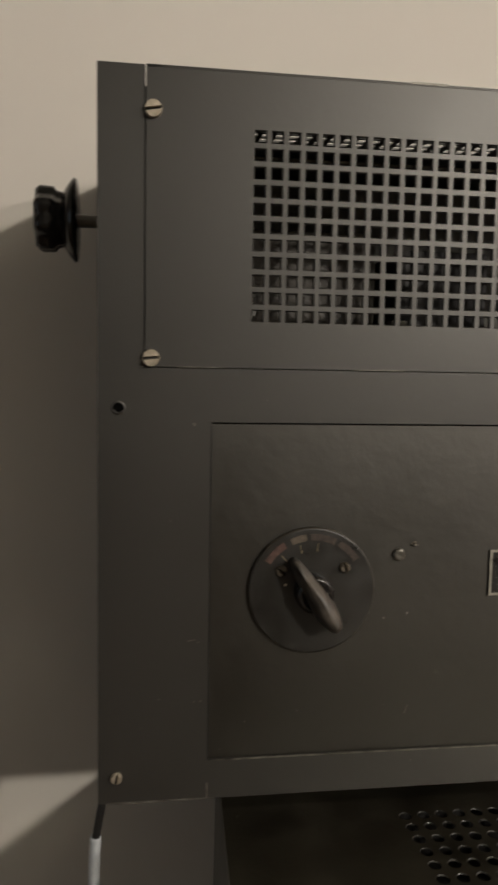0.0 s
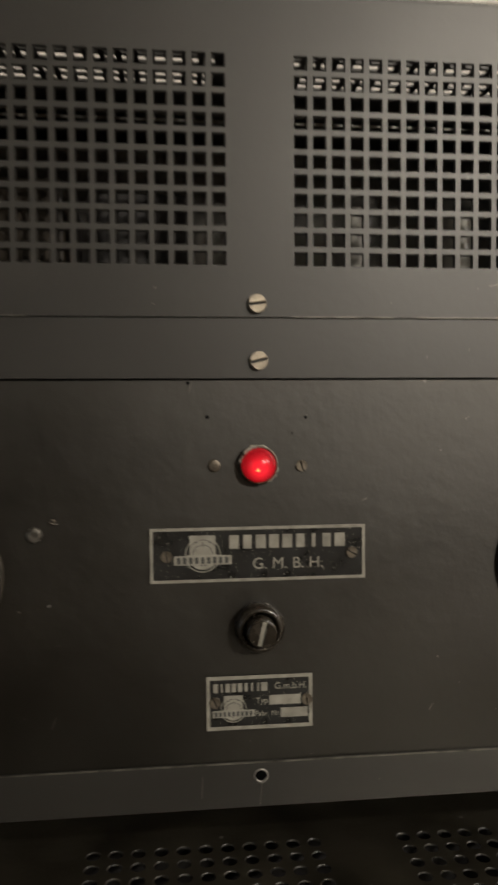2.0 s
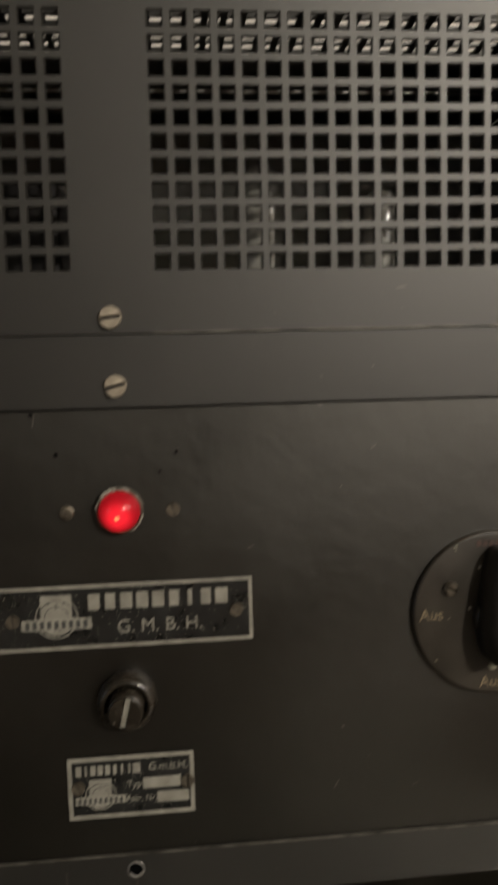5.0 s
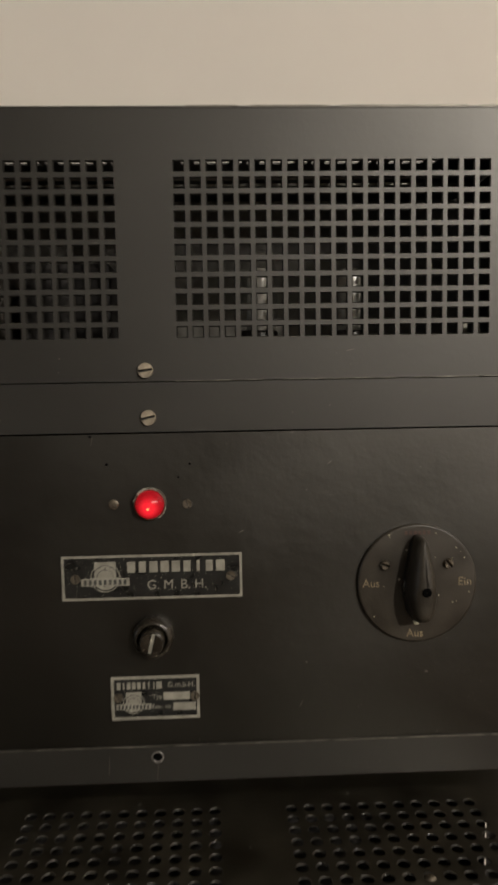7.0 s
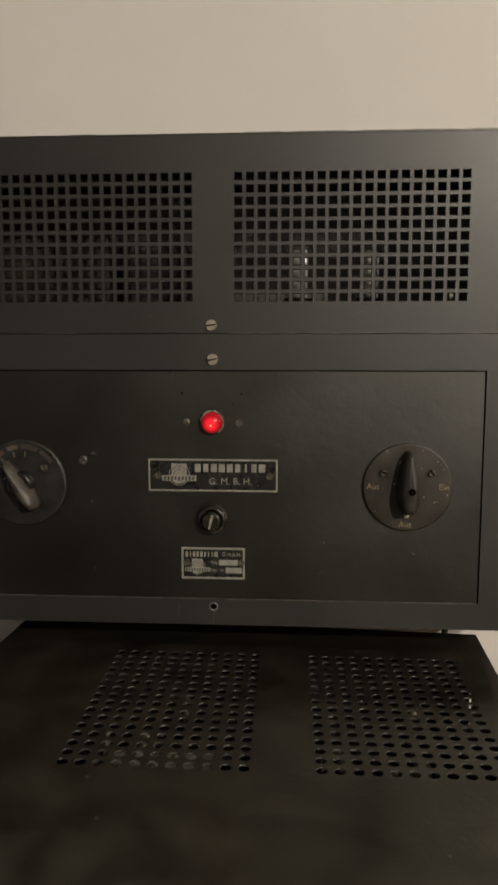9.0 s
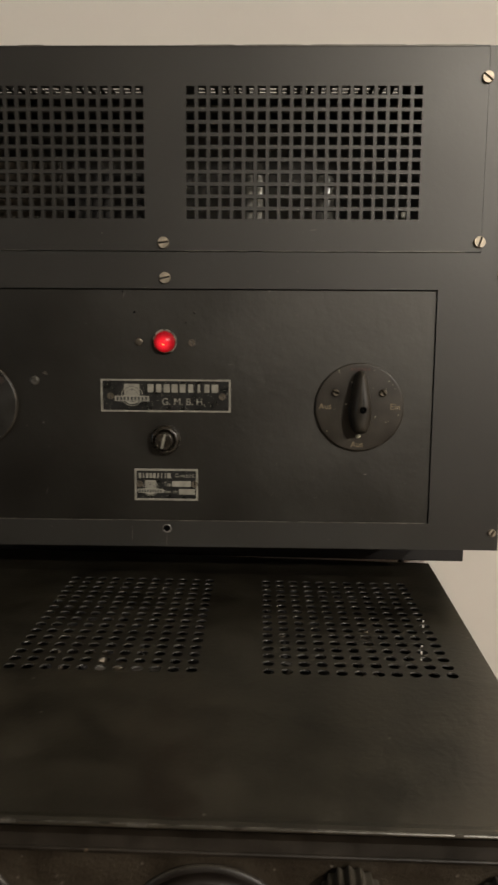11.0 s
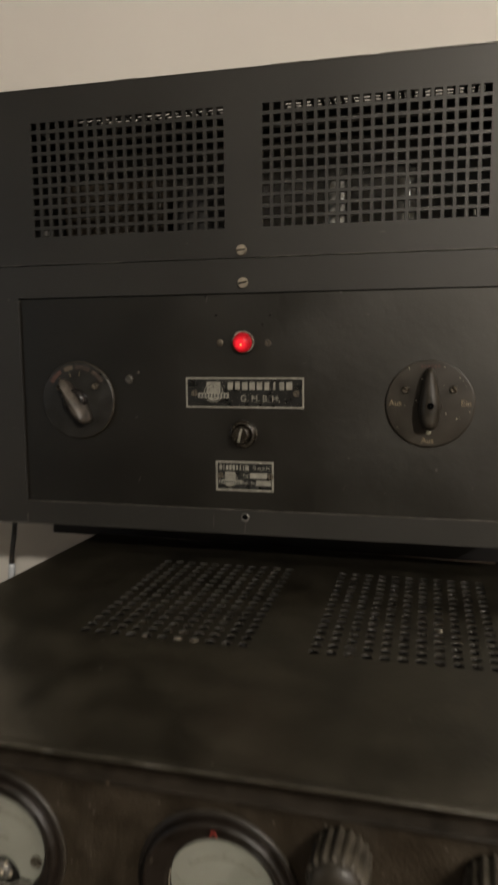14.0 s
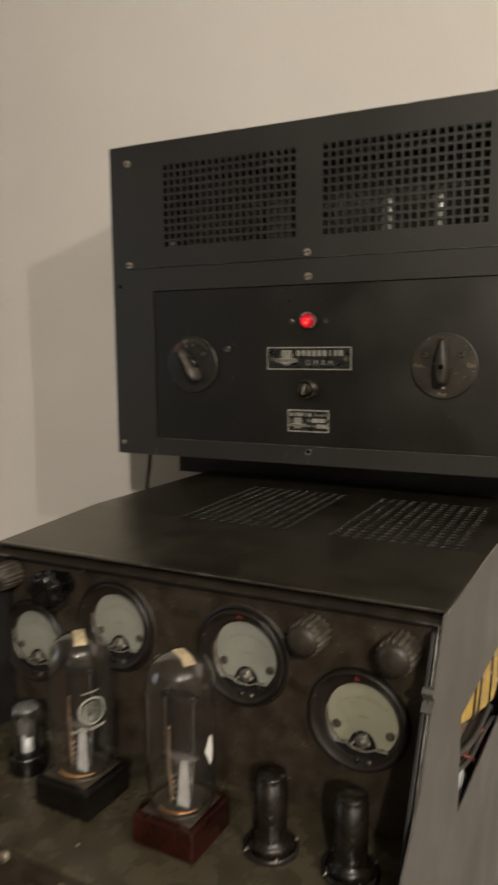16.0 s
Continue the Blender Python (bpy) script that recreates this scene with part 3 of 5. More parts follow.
fixed("paint_chip", tube([(-0.1085, 0.0034, 1.2470), (-0.1070, 0.0028, 1.2462), (-0.1045, 0.0034, 1.2460)], 0.0006, 6), EDGE)
# chipped nut, beside the selector
fixed("nut", lathe([(0.0044, 0.0037), (0.0042, 0.0022), (0.0032, 0.0015), (0.0014, 0.0017), (0.0001, 0.0018)], 8, "y"), EDGE, "small worn nut with chipped paint", None, (-0.1162, 0, 1.2406))
fixed("hole", lathe([(0.0013, 0.0030), (0.0006, 0.0028)], 10, "y"), TARNISH, "", None, (-0.1065, 0, 1.2475))


# ---- selector dials ----
def pointer_knob(top, foot, wide, slim, proud):
    """A bar handle: rounded top end slimmer than its foot, soft shoulders, its back slightly lower towards the tip."""
    bm = bmesh.new()
    n, rows = 40, []
    mid, half = (top - foot) / 2, (top + foot) / 2
    for inset, d in ((0.0, 0.0), (0.0, 0.45), (0.0008, 0.70), (0.0022, 0.87), (0.0042, 0.965), (0.0066, 1.0)):
        ring = []
        for k in range(n):
            a = 2 * math.pi * k / n
            u, v = math.cos(a), math.sin(a)
            u, v = math.copysign(abs(u) ** 0.62, u), math.copysign(abs(v) ** 0.82, v)
            w = np.interp(v, [-1, -0.35, 0.3, 1], [wide * 0.96, wide, 0.45 * wide + 0.55 * slim, slim])
            w = max(w - inset, 0.16 * w)
            ring.append(bm.verts.new((w * u, -proud * d * (1.0 - 0.16 * max(0, v)), mid + (half - inset) * v)))
        rows.append(ring)
    for a, b in zip(rows, rows[1:]):
        for k in range(n):
            bm.faces.new((a[k], a[(k + 1) % n], b[(k + 1) % n], b[k]))
    bm.faces.new(rows[0])
    bm.faces.new(rows[-1])
    return finish(bm, True)


def selector(x, z, disc_mat, rim_mat, knob_mat, turn, knob, label):
    x, z = level(x, z)
    R = 0.0392
    d = fixed("selector_dial", lathe([(R, 0.0040), (R, 0.0012), (R - 0.0006, 0.0006), (R - 0.0014, 0.0005), (0.0001, 0.0005)], 64, "y"),
              disc_mat, label, None, (x, 0, z))
    part("dial_rim", lathe([(R + 0.0002, 0.0040), (R + 0.0002, 0.0012), (R - 0.0003, 0.0007), (R - 0.0007, 0.0005)], 64, "y"), rim_mat, d)
    part("knob", knob, knob_mat, d, "", pose(0, 0.0005, 0, 0, turn, 0))
    return d


dial_a = selector(0.1750, 1.2210, DISC, DISC, DULLBAKE, 0, pointer_knob(0.0328, 0.0228, 0.0098, 0.0056, 0.020), "round switch dial with a black pointer knob")
part("knob_screw_hole", lathe([(0.0030, -0.0201), (0.0026, -0.0206), (0.0021, -0.0203), (0.0006, -0.0202)], 16, "y"), INKHOLE, dial_a, "", (0.0008, 0, -0.0005))
part("hub", lathe([(0.0105, 0.0005), (0.0105, -0.003), (0.0095, -0.004), (0.0001, -0.004)], 32, "y"), DULLBAKE, dial_a, "", (0, 0, -0.002))
for x, z, tx in ((-0.0215, 0.0130, 20), (0.0205, 0.0130, 50)):
    part("screw", PIN, None, dial_a, "", pose(x, 0.0005, z, 0, tx, 0))
lettering("lettering", "Ein", 0.0078, GOLD, dial_a, Matrix.Translation((0.0315, 0.0004, 0.0005)))
lettering("lettering", "Aus", 0.0074, GOLD, dial_a, Matrix.Translation((-0.0305, 0.0004, 0.0005)))
lettering("lettering", "Aus", 0.0074, GOLD, dial_a, Matrix.Translation((-0.0015, 0.0004, -0.0335)))
for k in range(6):
    part("red_mark", box(-0.0085 + 0.003 * k, -0.0065 + 0.003 * k, 0.0002, 0.0006, 0.0325, 0.0350), WORNRED, dial_a, "faded red marking")
# chips and flecks of pale dust on the enamel
for x, z, s in ((-0.0188, 0.0325, 1.2), (-0.0185, 0.0310, 0.8), (0.0122, 0.0330, 1.0), (0.0255, 0.0232, 1.2), (0.0310, 0.0165, 0.9), (0.0118, 0.0170, 0.8), (0.0232, 0.0165, 0.7),
                (0.0345, -0.0065, 1.1), (0.0142, -0.0088, 0.9), (0.0235, -0.0132, 1.1), (0.0258, -0.0125, 0.8), (-0.0285, -0.0215, 1.0), (-0.0222, -0.0015, 0.6), (0.0285, 0.0205, 0.6)):
    part("paint_chip", lathe([(0.00055 * s, 0.0006), (0.0004 * s, 0.0002), (0.0001, 0.0001)], 8, "y", sx=1.2), CREAM, dial_a, "", (x, 0, z))
part("white_dot", lathe([(0.0020, 0.0006), (0.0015, 0.0001), (0.0001, 0.0000)], 12, "y", sx=1.3), CREAM, dial_a, "", (-0.0006, 0, -0.0258))

dial_b = selector(-0.1712, 1.2175, DISCB, DULLBAKE, WORNBAKE, -33, pointer_knob(0.0250, 0.0260, 0.0074, 0.0042, 0.021), "dark round dial with a black pointer knob, turned left")
part("hub", lathe([(0.0115, 0.0005), (0.0115, -0.009), (0.0105, -0.011), (0.0088, -0.0115), (0.0080, -0.0105), (0.0001, -0.0105)], 32, "y"), BAKE, dial_b, "glossy hub under the knob")
for x, z, tx in ((-0.0195, 0.0130, 30), (0.0200, 0.0145, 70)):
    part("screw", PIN, None, dial_b, "small brass screw", pose(x, 0.0005, z, 0, tx, 0))
# worn print round the dial, as plain strips along the arc
for a0, a1, mat in ((121, 147, WORNRED), (97, 114, WORNTAN), (65, 93, WORNBROWN), (35, 61, WORNBROWN)):
    bm = bmesh.new()
    ri, ro, n = 0.0312, 0.0354, 8
    arc = [radians(a0 + (a1 - a0) * k / n) for k in range(n + 1)]
    prism([(ro * math.cos(a), ro * math.sin(a)) for a in arc] + [(ri * math.cos(a), ri * math.sin(a)) for a in arc[::-1]], 0.0002, 0.0006, "y", 1.0, bm)
    part("worn_print", bm, mat, dial_b, "worn unreadable print along the rim")
for a in (131, 106, 84):
    u = Vector((math.cos(radians(a)), 0, math.sin(radians(a))))
    part("tick", tube([u * 0.0245 + Vector((0, 0.0003, 0)), u * 0.0295 + Vector((0, 0.0003, 0))], 0.0003, 6), GOLD, dial_b)

# ---- signal lamp ----
holder = fixed("signal_lamp", lathe([(0.0105, 0.0036), (0.0105, 0.0006), (0.0101, -0.0012), (0.0095, -0.0016), (0.0092, 0.002)], 40, "y"), TARNISH,
               "lit red glass lens in a chipped metal ring", None, (0.0016, 0, 1.2758))
part("reflector", lathe([(0.0092, 0.0020), (0.0088, 0.0006), (0.0002, 0.0006)], 32, "y"), REDGLOW, holder)
part("bulb", lathe([(0.0002, -0.0053), (0.0006, -0.0050), (0.0009, -0.0042), (0.0006, -0.0033), (0.0002, -0.0031)], 14, "y"), BULBGLOW, holder, "small glowing bulb", (-0.0008, 0, -0.0022))
part("lens", lathe([(0.0090, 0.0008), (0.0091, -0.0016), (0.0085, -0.0042), (0.0070, -0.0064), (0.0047, -0.0080), (0.0024, -0.0088), (0.0001, -0.0091)], 40, "y"), LENS, holder, "domed red glass lens")
for a0, a1, thick in ((96, 142, 0.0010), (62, 90, 0.0007), (300, 352, 0.0006), (150, 172, 0.0006)):
    part("paint_flake", tube([((0.0101 + 0.0003 * math.sin(a * 0.35)) * math.cos(radians(a)), -0.0008, (0.0101 + 0.0003 * math.sin(a * 0.35)) * math.sin(radians(a))) for a in np.linspace(a0, a1, 7)], thick, 6),
         SILVER, holder, "flaking pale paint on the ring")

# ---- fuse holder ----
fuse = fixed("fuse_holder", lathe([(0.0130, 0.0036), (0.0134, 0.0002), (0.0131, -0.0032), (0.0120, -0.0057), (0.0106, -0.0067), (0.0094, -0.0060), (0.0086, 0.0)], 48, "y"), FUSEBAKE,
             "black bakelite fuse holder with a slotted cap", None, (0.0014, 0, 1.1885))
cap = part("cap", lathe([(0.0079, 0.0), (0.0079, -0.0120), (0.0075, -0.0131), (0.0068, -0.0131)], 36, "y"), FUSEBAKE, fuse, "worn slotted fuse cap")
bm = None
for side in (1, -1):
    bm = prism(half_disc(0.0074, 0.0024, side), -0.0143, -0.0125, "y", 0.90, bm)
part("cap_face", bm, FUSEBAKE, cap, "", pose(0, 0, 0, 0, -77, 0))
part("slot_floor", box(-0.0062, 0.0066, -0.0133, -0.0129, -0.0011, 0.0011), SILVER, cap, "scratched slot", pose(0, 0, 0, 0, -77, 0))


# ---- name plates ----
def ring_bar(r0, r1, n=40, a0=0, a1=360, bm=None):
    out = bm or bmesh.new()
    for k in range(n):
        a, b = radians(a0 + (a1 - a0) * k / n), radians(a0 + (a1 - a0) * (k + 1) / n)
        prism([(r1 * math.cos(a), r1 * math.sin(a)), (r1 * math.cos(b), r1 * math.sin(b)), (r0 * math.cos(b), r0 * math.sin(b)), (r0 * math.cos(a), r0 * math.sin(a))],
              -0.0003, 0.0001, "y", 1.0, out)
    return out


def emblem(parent, x, z, s):
    """A plain square over rings with a band across: the maker's mark as bare shapes."""
    e = part("emblem", box(-0.0068 * s, 0.0066 * s, -0.0002, 0.0001, -0.002 * s, 0.0100 * s), SILVER, parent, "silver square, rings and band", (x, -0.0011, z))
    part("ring", ring_bar(0.0088 * s, 0.0093 * s), SILVER, e)
    part("ring", ring_bar(0.0058 * s, 0.0078 * s, a0=180, a1=360), SILVER, e)
    part("arc", ring_bar(0.0050 * s, 0.0053 * s, 20, 0, 180), INK, e)
    part("arc", ring_bar(0.0076 * s, 0.0079 * s, 20, 20, 160), INK, e)
    part("band", box(-0.0150 * s, 0.0150 * s, -0.0007, -0.0003, -0.0052 * s, -0.0004 * s), SILVER, e)
    for k in range(9):
        w = 0.0027 * s
        u = -0.0125 * s + k * 0.0031 * s
        part("band_bar", box(u - w * 0.32, u + w * 0.32, -0.0009, -0.0006, -0.0045 * s, -0.0012 * s), INK, e)
    for u in (-0.0035, 0.0035):
        part("dash", box((u - 0.0008) * s, (u + 0.0008) * s, -0.0004, -0.0001, 0.0062 * s, 0.0066 * s), INK, e)
    part("dash", box(-0.0002 * s, 0.0002 * s, -0.0004, -0.0001, 0.0040 * s, 0.0065 * s), INK, e)
    return e


def name_plate(x0, x1, z0, z1, rim, label):
    cx, cz = (x0 + x1) / 2, (z0 + z1) / 2
    w, h = (x1 - x0) / 2, (z1 - z0) / 2
    p = fixed("name_plate", box(-w, w, -0.0010, 0.0, -h, h, 0.0003, 1), PLATE, label, None, (cx, 0.0034, cz))
    part("border", sheet([-w, -w + rim, w - rim, w], [-h, -h + rim, h - rim, h], lambda i, j: not (i == 1 and j == 1), lambda u, v, d: (u, -0.0013 + d, v), 0.0003), SILVER, p)
    return p


def bars(parent, x, z, widths, step, height, mat, rnd=None):
    """A word of a maker's name as plain upright blocks."""
    for k, w in enumerate(widths):
        part("bar", box(x + k * step - w / 2, x + k * step + w / 2, -0.0013, -0.0009, z - height / 2, z + height / 2, 0.0002, 1), mat, parent)


plate_a = name_plate(-0.0565, 0.0599, 1.2132, 1.2426, 0.0016, "black enamel name plate with silver border and lettering")
emblem(plate_a, -0.0302, 0.0002, 1.03)
bars(plate_a, -0.0135, 0.0066, (0.0052, 0.0046, 0.0054, 0.0054, 0.0054, 0.0046, 0.0020, 0.0046, 0.0058), 0.0072, 0.0074, SILVER)
lettering("lettering", "G. M. B. H.", 0.0086, SILVER, plate_a, Matrix.Translation((0.0158, -0.0011, -0.0056)))
for x, t in ((-0.0495, 80), (0.0508, 30)):
    part("screw", FLUSH, None, plate_a, "rusty slotted screw", pose(x, -0.001, -0.0005, 0, t, 0))
plate_b = name_plate(-0.0273, 0.0305, 1.1322, 1.1616, 0.0019, "small black type plate with silver border and blank fields")
emblem(plate_b, -0.0143, -0.0036, 0.76)
bars(plate_b, -0.0240, 0.0083, (0.0026, 0.0010, 0.0024, 0.0024, 0.0024, 0.0016, 0.0010, 0.0010, 0.0036), 0.0033, 0.0048, SILVER)
lettering("lettering", "G.m.b.H.", 0.0050, SILVER, plate_b, Matrix.Translation((0.0170, -0.0011, 0.0083)))
lettering("lettering", "Typ", 0.0044, SILVER, plate_b, Matrix.Translation((0.0012, -0.0011, 0.0006)))
lettering("lettering", "Fabr. Nr.", 0.0038, SILVER, plate_b, Matrix.Translation((0.0044, -0.0011, -0.0065)))
part("field", box(0.0052, 0.0225, -0.0013, -0.0009, -0.0018, 0.0034), SILVER, plate_b, "blank silver field")
part("field", box(0.0115, 0.0262, -0.0013, -0.0009, -0.0090, -0.0038), SILVER, plate_b, "blank silver field")
for x, t in ((-0.0243, 60), (0.0258, 85)):
    part("screw", FLUSH, None, plate_b, "", pose(x, -0.001, 0.0005, 0, t, 0))

# ---- knob on the cabinet's side ----
sk = fixed("side_knob", lathe([(0.0045, -0.3035), (0.0045, -0.322), (0.0045, -0.3225)], 20, "x"), STEEL, "black fluted knob on a short steel shaft at the cabinet's side", None, (0, 0.10, 1.4535))
part("flange", lathe([(0.0045, -0.3200), (0.0275, -0.3205), (0.0282, -0.3220), (0.0230, -0.3262), (0.0185, -0.3290)], 40, "x"), BAKE, sk)
part("grip", lathe([(0.0185, -0.3285), (0.0195, -0.3330), (0.0222, -0.3352), (0.0226, -0.3440), (0.0205, -0.3470), (0.0001, -0.3475)], 48, "x", flute=8, depth=0.14), BAKE, sk)

# ---- valves seen through the holes ----
SHIELD = material("grey_valve_shield", (0.50, 0.48, 0.43), 0.5, var=0.25, scale=120)
for x, tall in ((0.0765, 0.078), (0.1450, 0.076), (-0.185, 0.03)):
    if tall > 0.05:
        v = thing("vacuum_tube", Matrix.Translation((x, 0.092, 1.3727)), "small glass vacuum tube behind the perforated cover", "vacuum tube", "tubes inside the cabinet")
        part("base", lathe([(0.0150, 0.0), (0.0150, 0.016), (0.0140, 0.018), (0.0001, 0.018)], 28), BAKE, v)
        part("shield", lathe([(0.0085, 0.018), (0.0085, 0.060), (0.0060, 0.064), (0.0001, 0.064)], 24), SHIELD, v)
        part("bulb", lathe([(0.0130, 0.017), (0.0142, 0.030), (0.0142, 0.062), (0.0105, 0.073), (0.0040, tall), (0.0001, tall + 0.001)], 28), OLDGLASS, v)

# ---- wall shelf that carries the cabinet ----
shelf = thing("wall_shelf", Matrix.Translation((0.013, 0.2, 1.033)), "black wooden ledge on the wall under the amplifier", "shelf")
part("board", box(-0.307, 0.307, -0.040, 0.0495, 0.0340, 0.0520, 0.0012), RAIL, shelf)
part("batten", box(-0.306, 0.306, -0.0385, 0.0495, 0.0, 0.0337, 0.0015), RAIL, shelf, "black batten screwed to the wall")

# ---- cable under the cabinet ----
cord = thing("cable", Matrix.Translation((-0.300, 0.08, 1.087)), "thin black cable with a pale grey sleeve, hanging from the cabinet", "cable")
part("lead", tube([(0.004, 0, 0.0), (0.002, 0, -0.03), (-0.003, 0, -0.062), (-0.005, 0.002, -0.075)], 0.0030), RUBBER, cord)
part("sleeve", tube([(-0.005, 0.002, -0.073), (-0.006, 0.004, -0.12), (-0.004, 0.02, -0.30), (0.0, 0.04, -0.55), (0.0, 0.05, -1.085)], 0.0042), GREYWIRE, cord)

# ---- lower amplifier: sloping cheeks, meter panel and tube deck ----
WL = 0.2445
TURN = pose(0.013, -0.332, 0, 0, 0, -2.2)
TOP, WX, DEEP, PY, DECKZ, DECKY = 1.045, 0.239, 0.455, 0.0205, 0.830, -0.142
rack = thing("tube_amplifier", TURN, "black and grey tube amplifier with meters and perforated lid", "amplifier")


def front_y(x):
    """The lid's front edge, which runs slightly askew to the meter panel behind it."""
    return 0.0155 + 0.020 * x


def droop(x):
    """How far the lid hangs down at its front edge."""
    return 0.0080 - 0.011 * x


def along_front(bm):
    for v in bm.verts:
        v.co.y += front_y(v.co.x)
        v.co.z -= droop(v.co.x)
    return bm


# lid with two fields of round holes
STEP, RAD, NC, NR = 0.0131, 0.0042, 11, 16


def round_holes(x0, y0, nc, nr, z, thick, bm, rims):
    n = 16
    sq = []
    for k in range(n):
        a = 2 * math.pi * k / n - math.pi
        u, v = math.cos(a), math.sin(a)
        m = max(abs(u), abs(v))
        sq.append((u / m * STEP / 2, v / m * STEP / 2, u * RAD, v * RAD))
    for i in range(nc):
        for j in range(nr):
            cx, cy = x0 + i * STEP, y0 + j * STEP
            o = [bm.verts.new((cx + a, cy + b, z)) for a, b, _, _ in sq]
            e = [bm.verts.new((cx + c * 1.06, cy + d * 1.06, z)) for _, _, c, d in sq]
            re = [rims.verts.new((cx + c * 1.06, cy + d * 1.06, z)) for _, _, c, d in sq]
            rp = [rims.verts.new((cx + c, cy + d, z - 0.0003)) for _, _, c, d in sq]
            q = [rims.verts.new((cx + c * 0.97, cy + d * 0.97, z - thick)) for _, _, c, d in sq]
            for k in range(n):
                l = (k + 1) % n
                bm.faces.new((o[k], o[l], e[l], e[k]))
                rims.faces.new((re[k], re[l], rp[l], rp[k]))
                rims.faces.new((rp[k], rp[l], q[l], q[k]))


HX = (-0.1083, 0.0777)
HY = 0.1777
h = STEP / 2
ux = [-WL, HX[0] - h, HX[0] + (NC - 1) * STEP + h, HX[1] - h, HX[1] + (NC - 1) * STEP + h, WX]
uy = [0.0, HY - h, HY + (NR - 1) * STEP + h, DEEP]
bm = sheet(ux, uy, lambda i, j: not (j == 1 and i in (1, 3)), lambda u, v, d: (u, v, TOP - d), 0.002)
rims = bmesh.new()
for x in HX:
    # square cells with mid-side corners so that the ring meets the cell's corners
    round_holes(x, HY, NC, NR, TOP, 0.0009, bm, rims)
# the fields were punched slightly askew to the lid's edges
skew = Matrix.Translation((HX[1], HY, 0)) @ pose(0, 0, 0, 0, 0, 2.7) @ Matrix.Translation((-HX[1], -HY, 0))
for v in bm.verts[:] + rims.verts[:]:
    if HY - h - 1e-5 < v.co.y < HY + (NR - 1) * STEP + h + 1e-5 and any(x - h - 1e-5 < v.co.x < x + (NC - 1) * STEP + h + 1e-5 for x in HX):
        v.co = skew @ v.co
for v in bm.verts:
    if abs(v.co.y) < 1e-6:
        v.co.y = front_y(v.co.x)
        v.co.z -= droop(v.co.x)
bmesh.ops.remove_doubles(bm, verts=bm.verts, dist=1e-5)
finish(bm)
part("lid", bm, WORN, rack, "worn black steel lid with two fields of round holes")
tagged(part("hole_rims", finish(rims), RIM, rack), "rims of the round holes, uneven in tone for scattered glints", "", "", "stuff")
part("inner_tray", box(-WL + 0.02, WX - 0.02, 0.10, DEEP - 0.02, TOP - 0.085, TOP - 0.080), RAIL, rack)
rnd = random.Random(11)
for k in range(26):
    x, y = rnd.uniform(-0.12, 0.21), rnd.uniform(0.19, 0.36)
    s = rnd.uniform(0.003, 0.008)
    part("inner_component", lathe([(s, 0), (s, 0.042), (s * 0.8, 0.044), (0.0001, 0.044)], 10), rnd.choice((NICKEL, INSIDE, INSIDE, STEEL)), rack, "", (x, y, TOP - 0.0800))

# Added bright bar that stands in for glints seen through the lid's holes.
part("inner_glint_bar", box(-0.095, -0.012, 0.245, 0.272, TOP - 0.0800, TOP - 0.0450, 0.001), ALU, rack, "added bright strip under the lid, for glints seen through its holes")

# rolled lip of the lid, and the lacquered rail with its bead over the meter panel
LIP = [(-0.0016, TOP - 0.0008), (-0.0008, TOP + 0.0004), (0.002, TOP + 0.0007), (0.006, TOP + 0.0002), (0.006, TOP - 0.0024), (-0.0006, TOP - 0.0024), (-0.0016, TOP - 0.0017)]
LEDGE = [(-0.0076, TOP - 0.0118), (-0.0076, TOP - 0.0090), (-0.0020, TOP - 0.0058), (0.0030, TOP - 0.0046), (0.0052, TOP - 0.0046), (0.0052, TOP - 0.0124), (-0.0060, TOP - 0.0124)]
part("lip_groove", along_front(box(-WL + 0.001, WX - 0.001, 0.0016, 0.0050, TOP - 0.0046, TOP - 0.0023)), INKHOLE, rack)
rail = part("lip_rail", along_front(prism(LEDGE, -WL + 0.002, WX - 0.002, "x")), LEDGEBLACK, rack, "brown-black lacquered rail under the lid")
part("lip_bead", along_front(tube([(-WL + 0.003 + k * (WL + WX - 0.006) / 8, -0.0076, TOP - 0.0098) for k in range(9)], 0.0012, 8)), LEDGEBLACK, rail, "thin rounded bead along the rail")
part("lid_lip", along_front(prism(LIP, -WL, WX, "x")), WORN, rack, "rolled front lip of the lid")
# worn lip edge, its highlight put in as thin pale strips
for a, b in ((-WL + 0.004, -0.06), (-0.055, 0.07), (0.072, WX - 0.006)):
    part("lip_edge", along_front(box(a, b, -0.0012, -0.0008, TOP - 0.0002, TOP + 0.0004)), EDGE, rack, "worn edge of the lip with its highlight line put in")

# glints of the worn lip, put in as short pieces of bare metal
for x, long in ((-0.168, 0.004), (-0.052, 0.007), (0.012, 0.010), (0.066, 0.005), (0.176, 0.004)):
    part("worn_lip_glint", along_front(box(x, x + long, -0.0018, -0.0004, TOP - 0.0010, TOP + 0.0006)), EDGE, rack)

# cheeks: sloping front edge, window cut through, chamfered at the lower back corner
FOOT = 0.749


def slope(z, x):
    return 0.0102 - (TOP - z) * 0.45 if z > 0.83 else -0.139


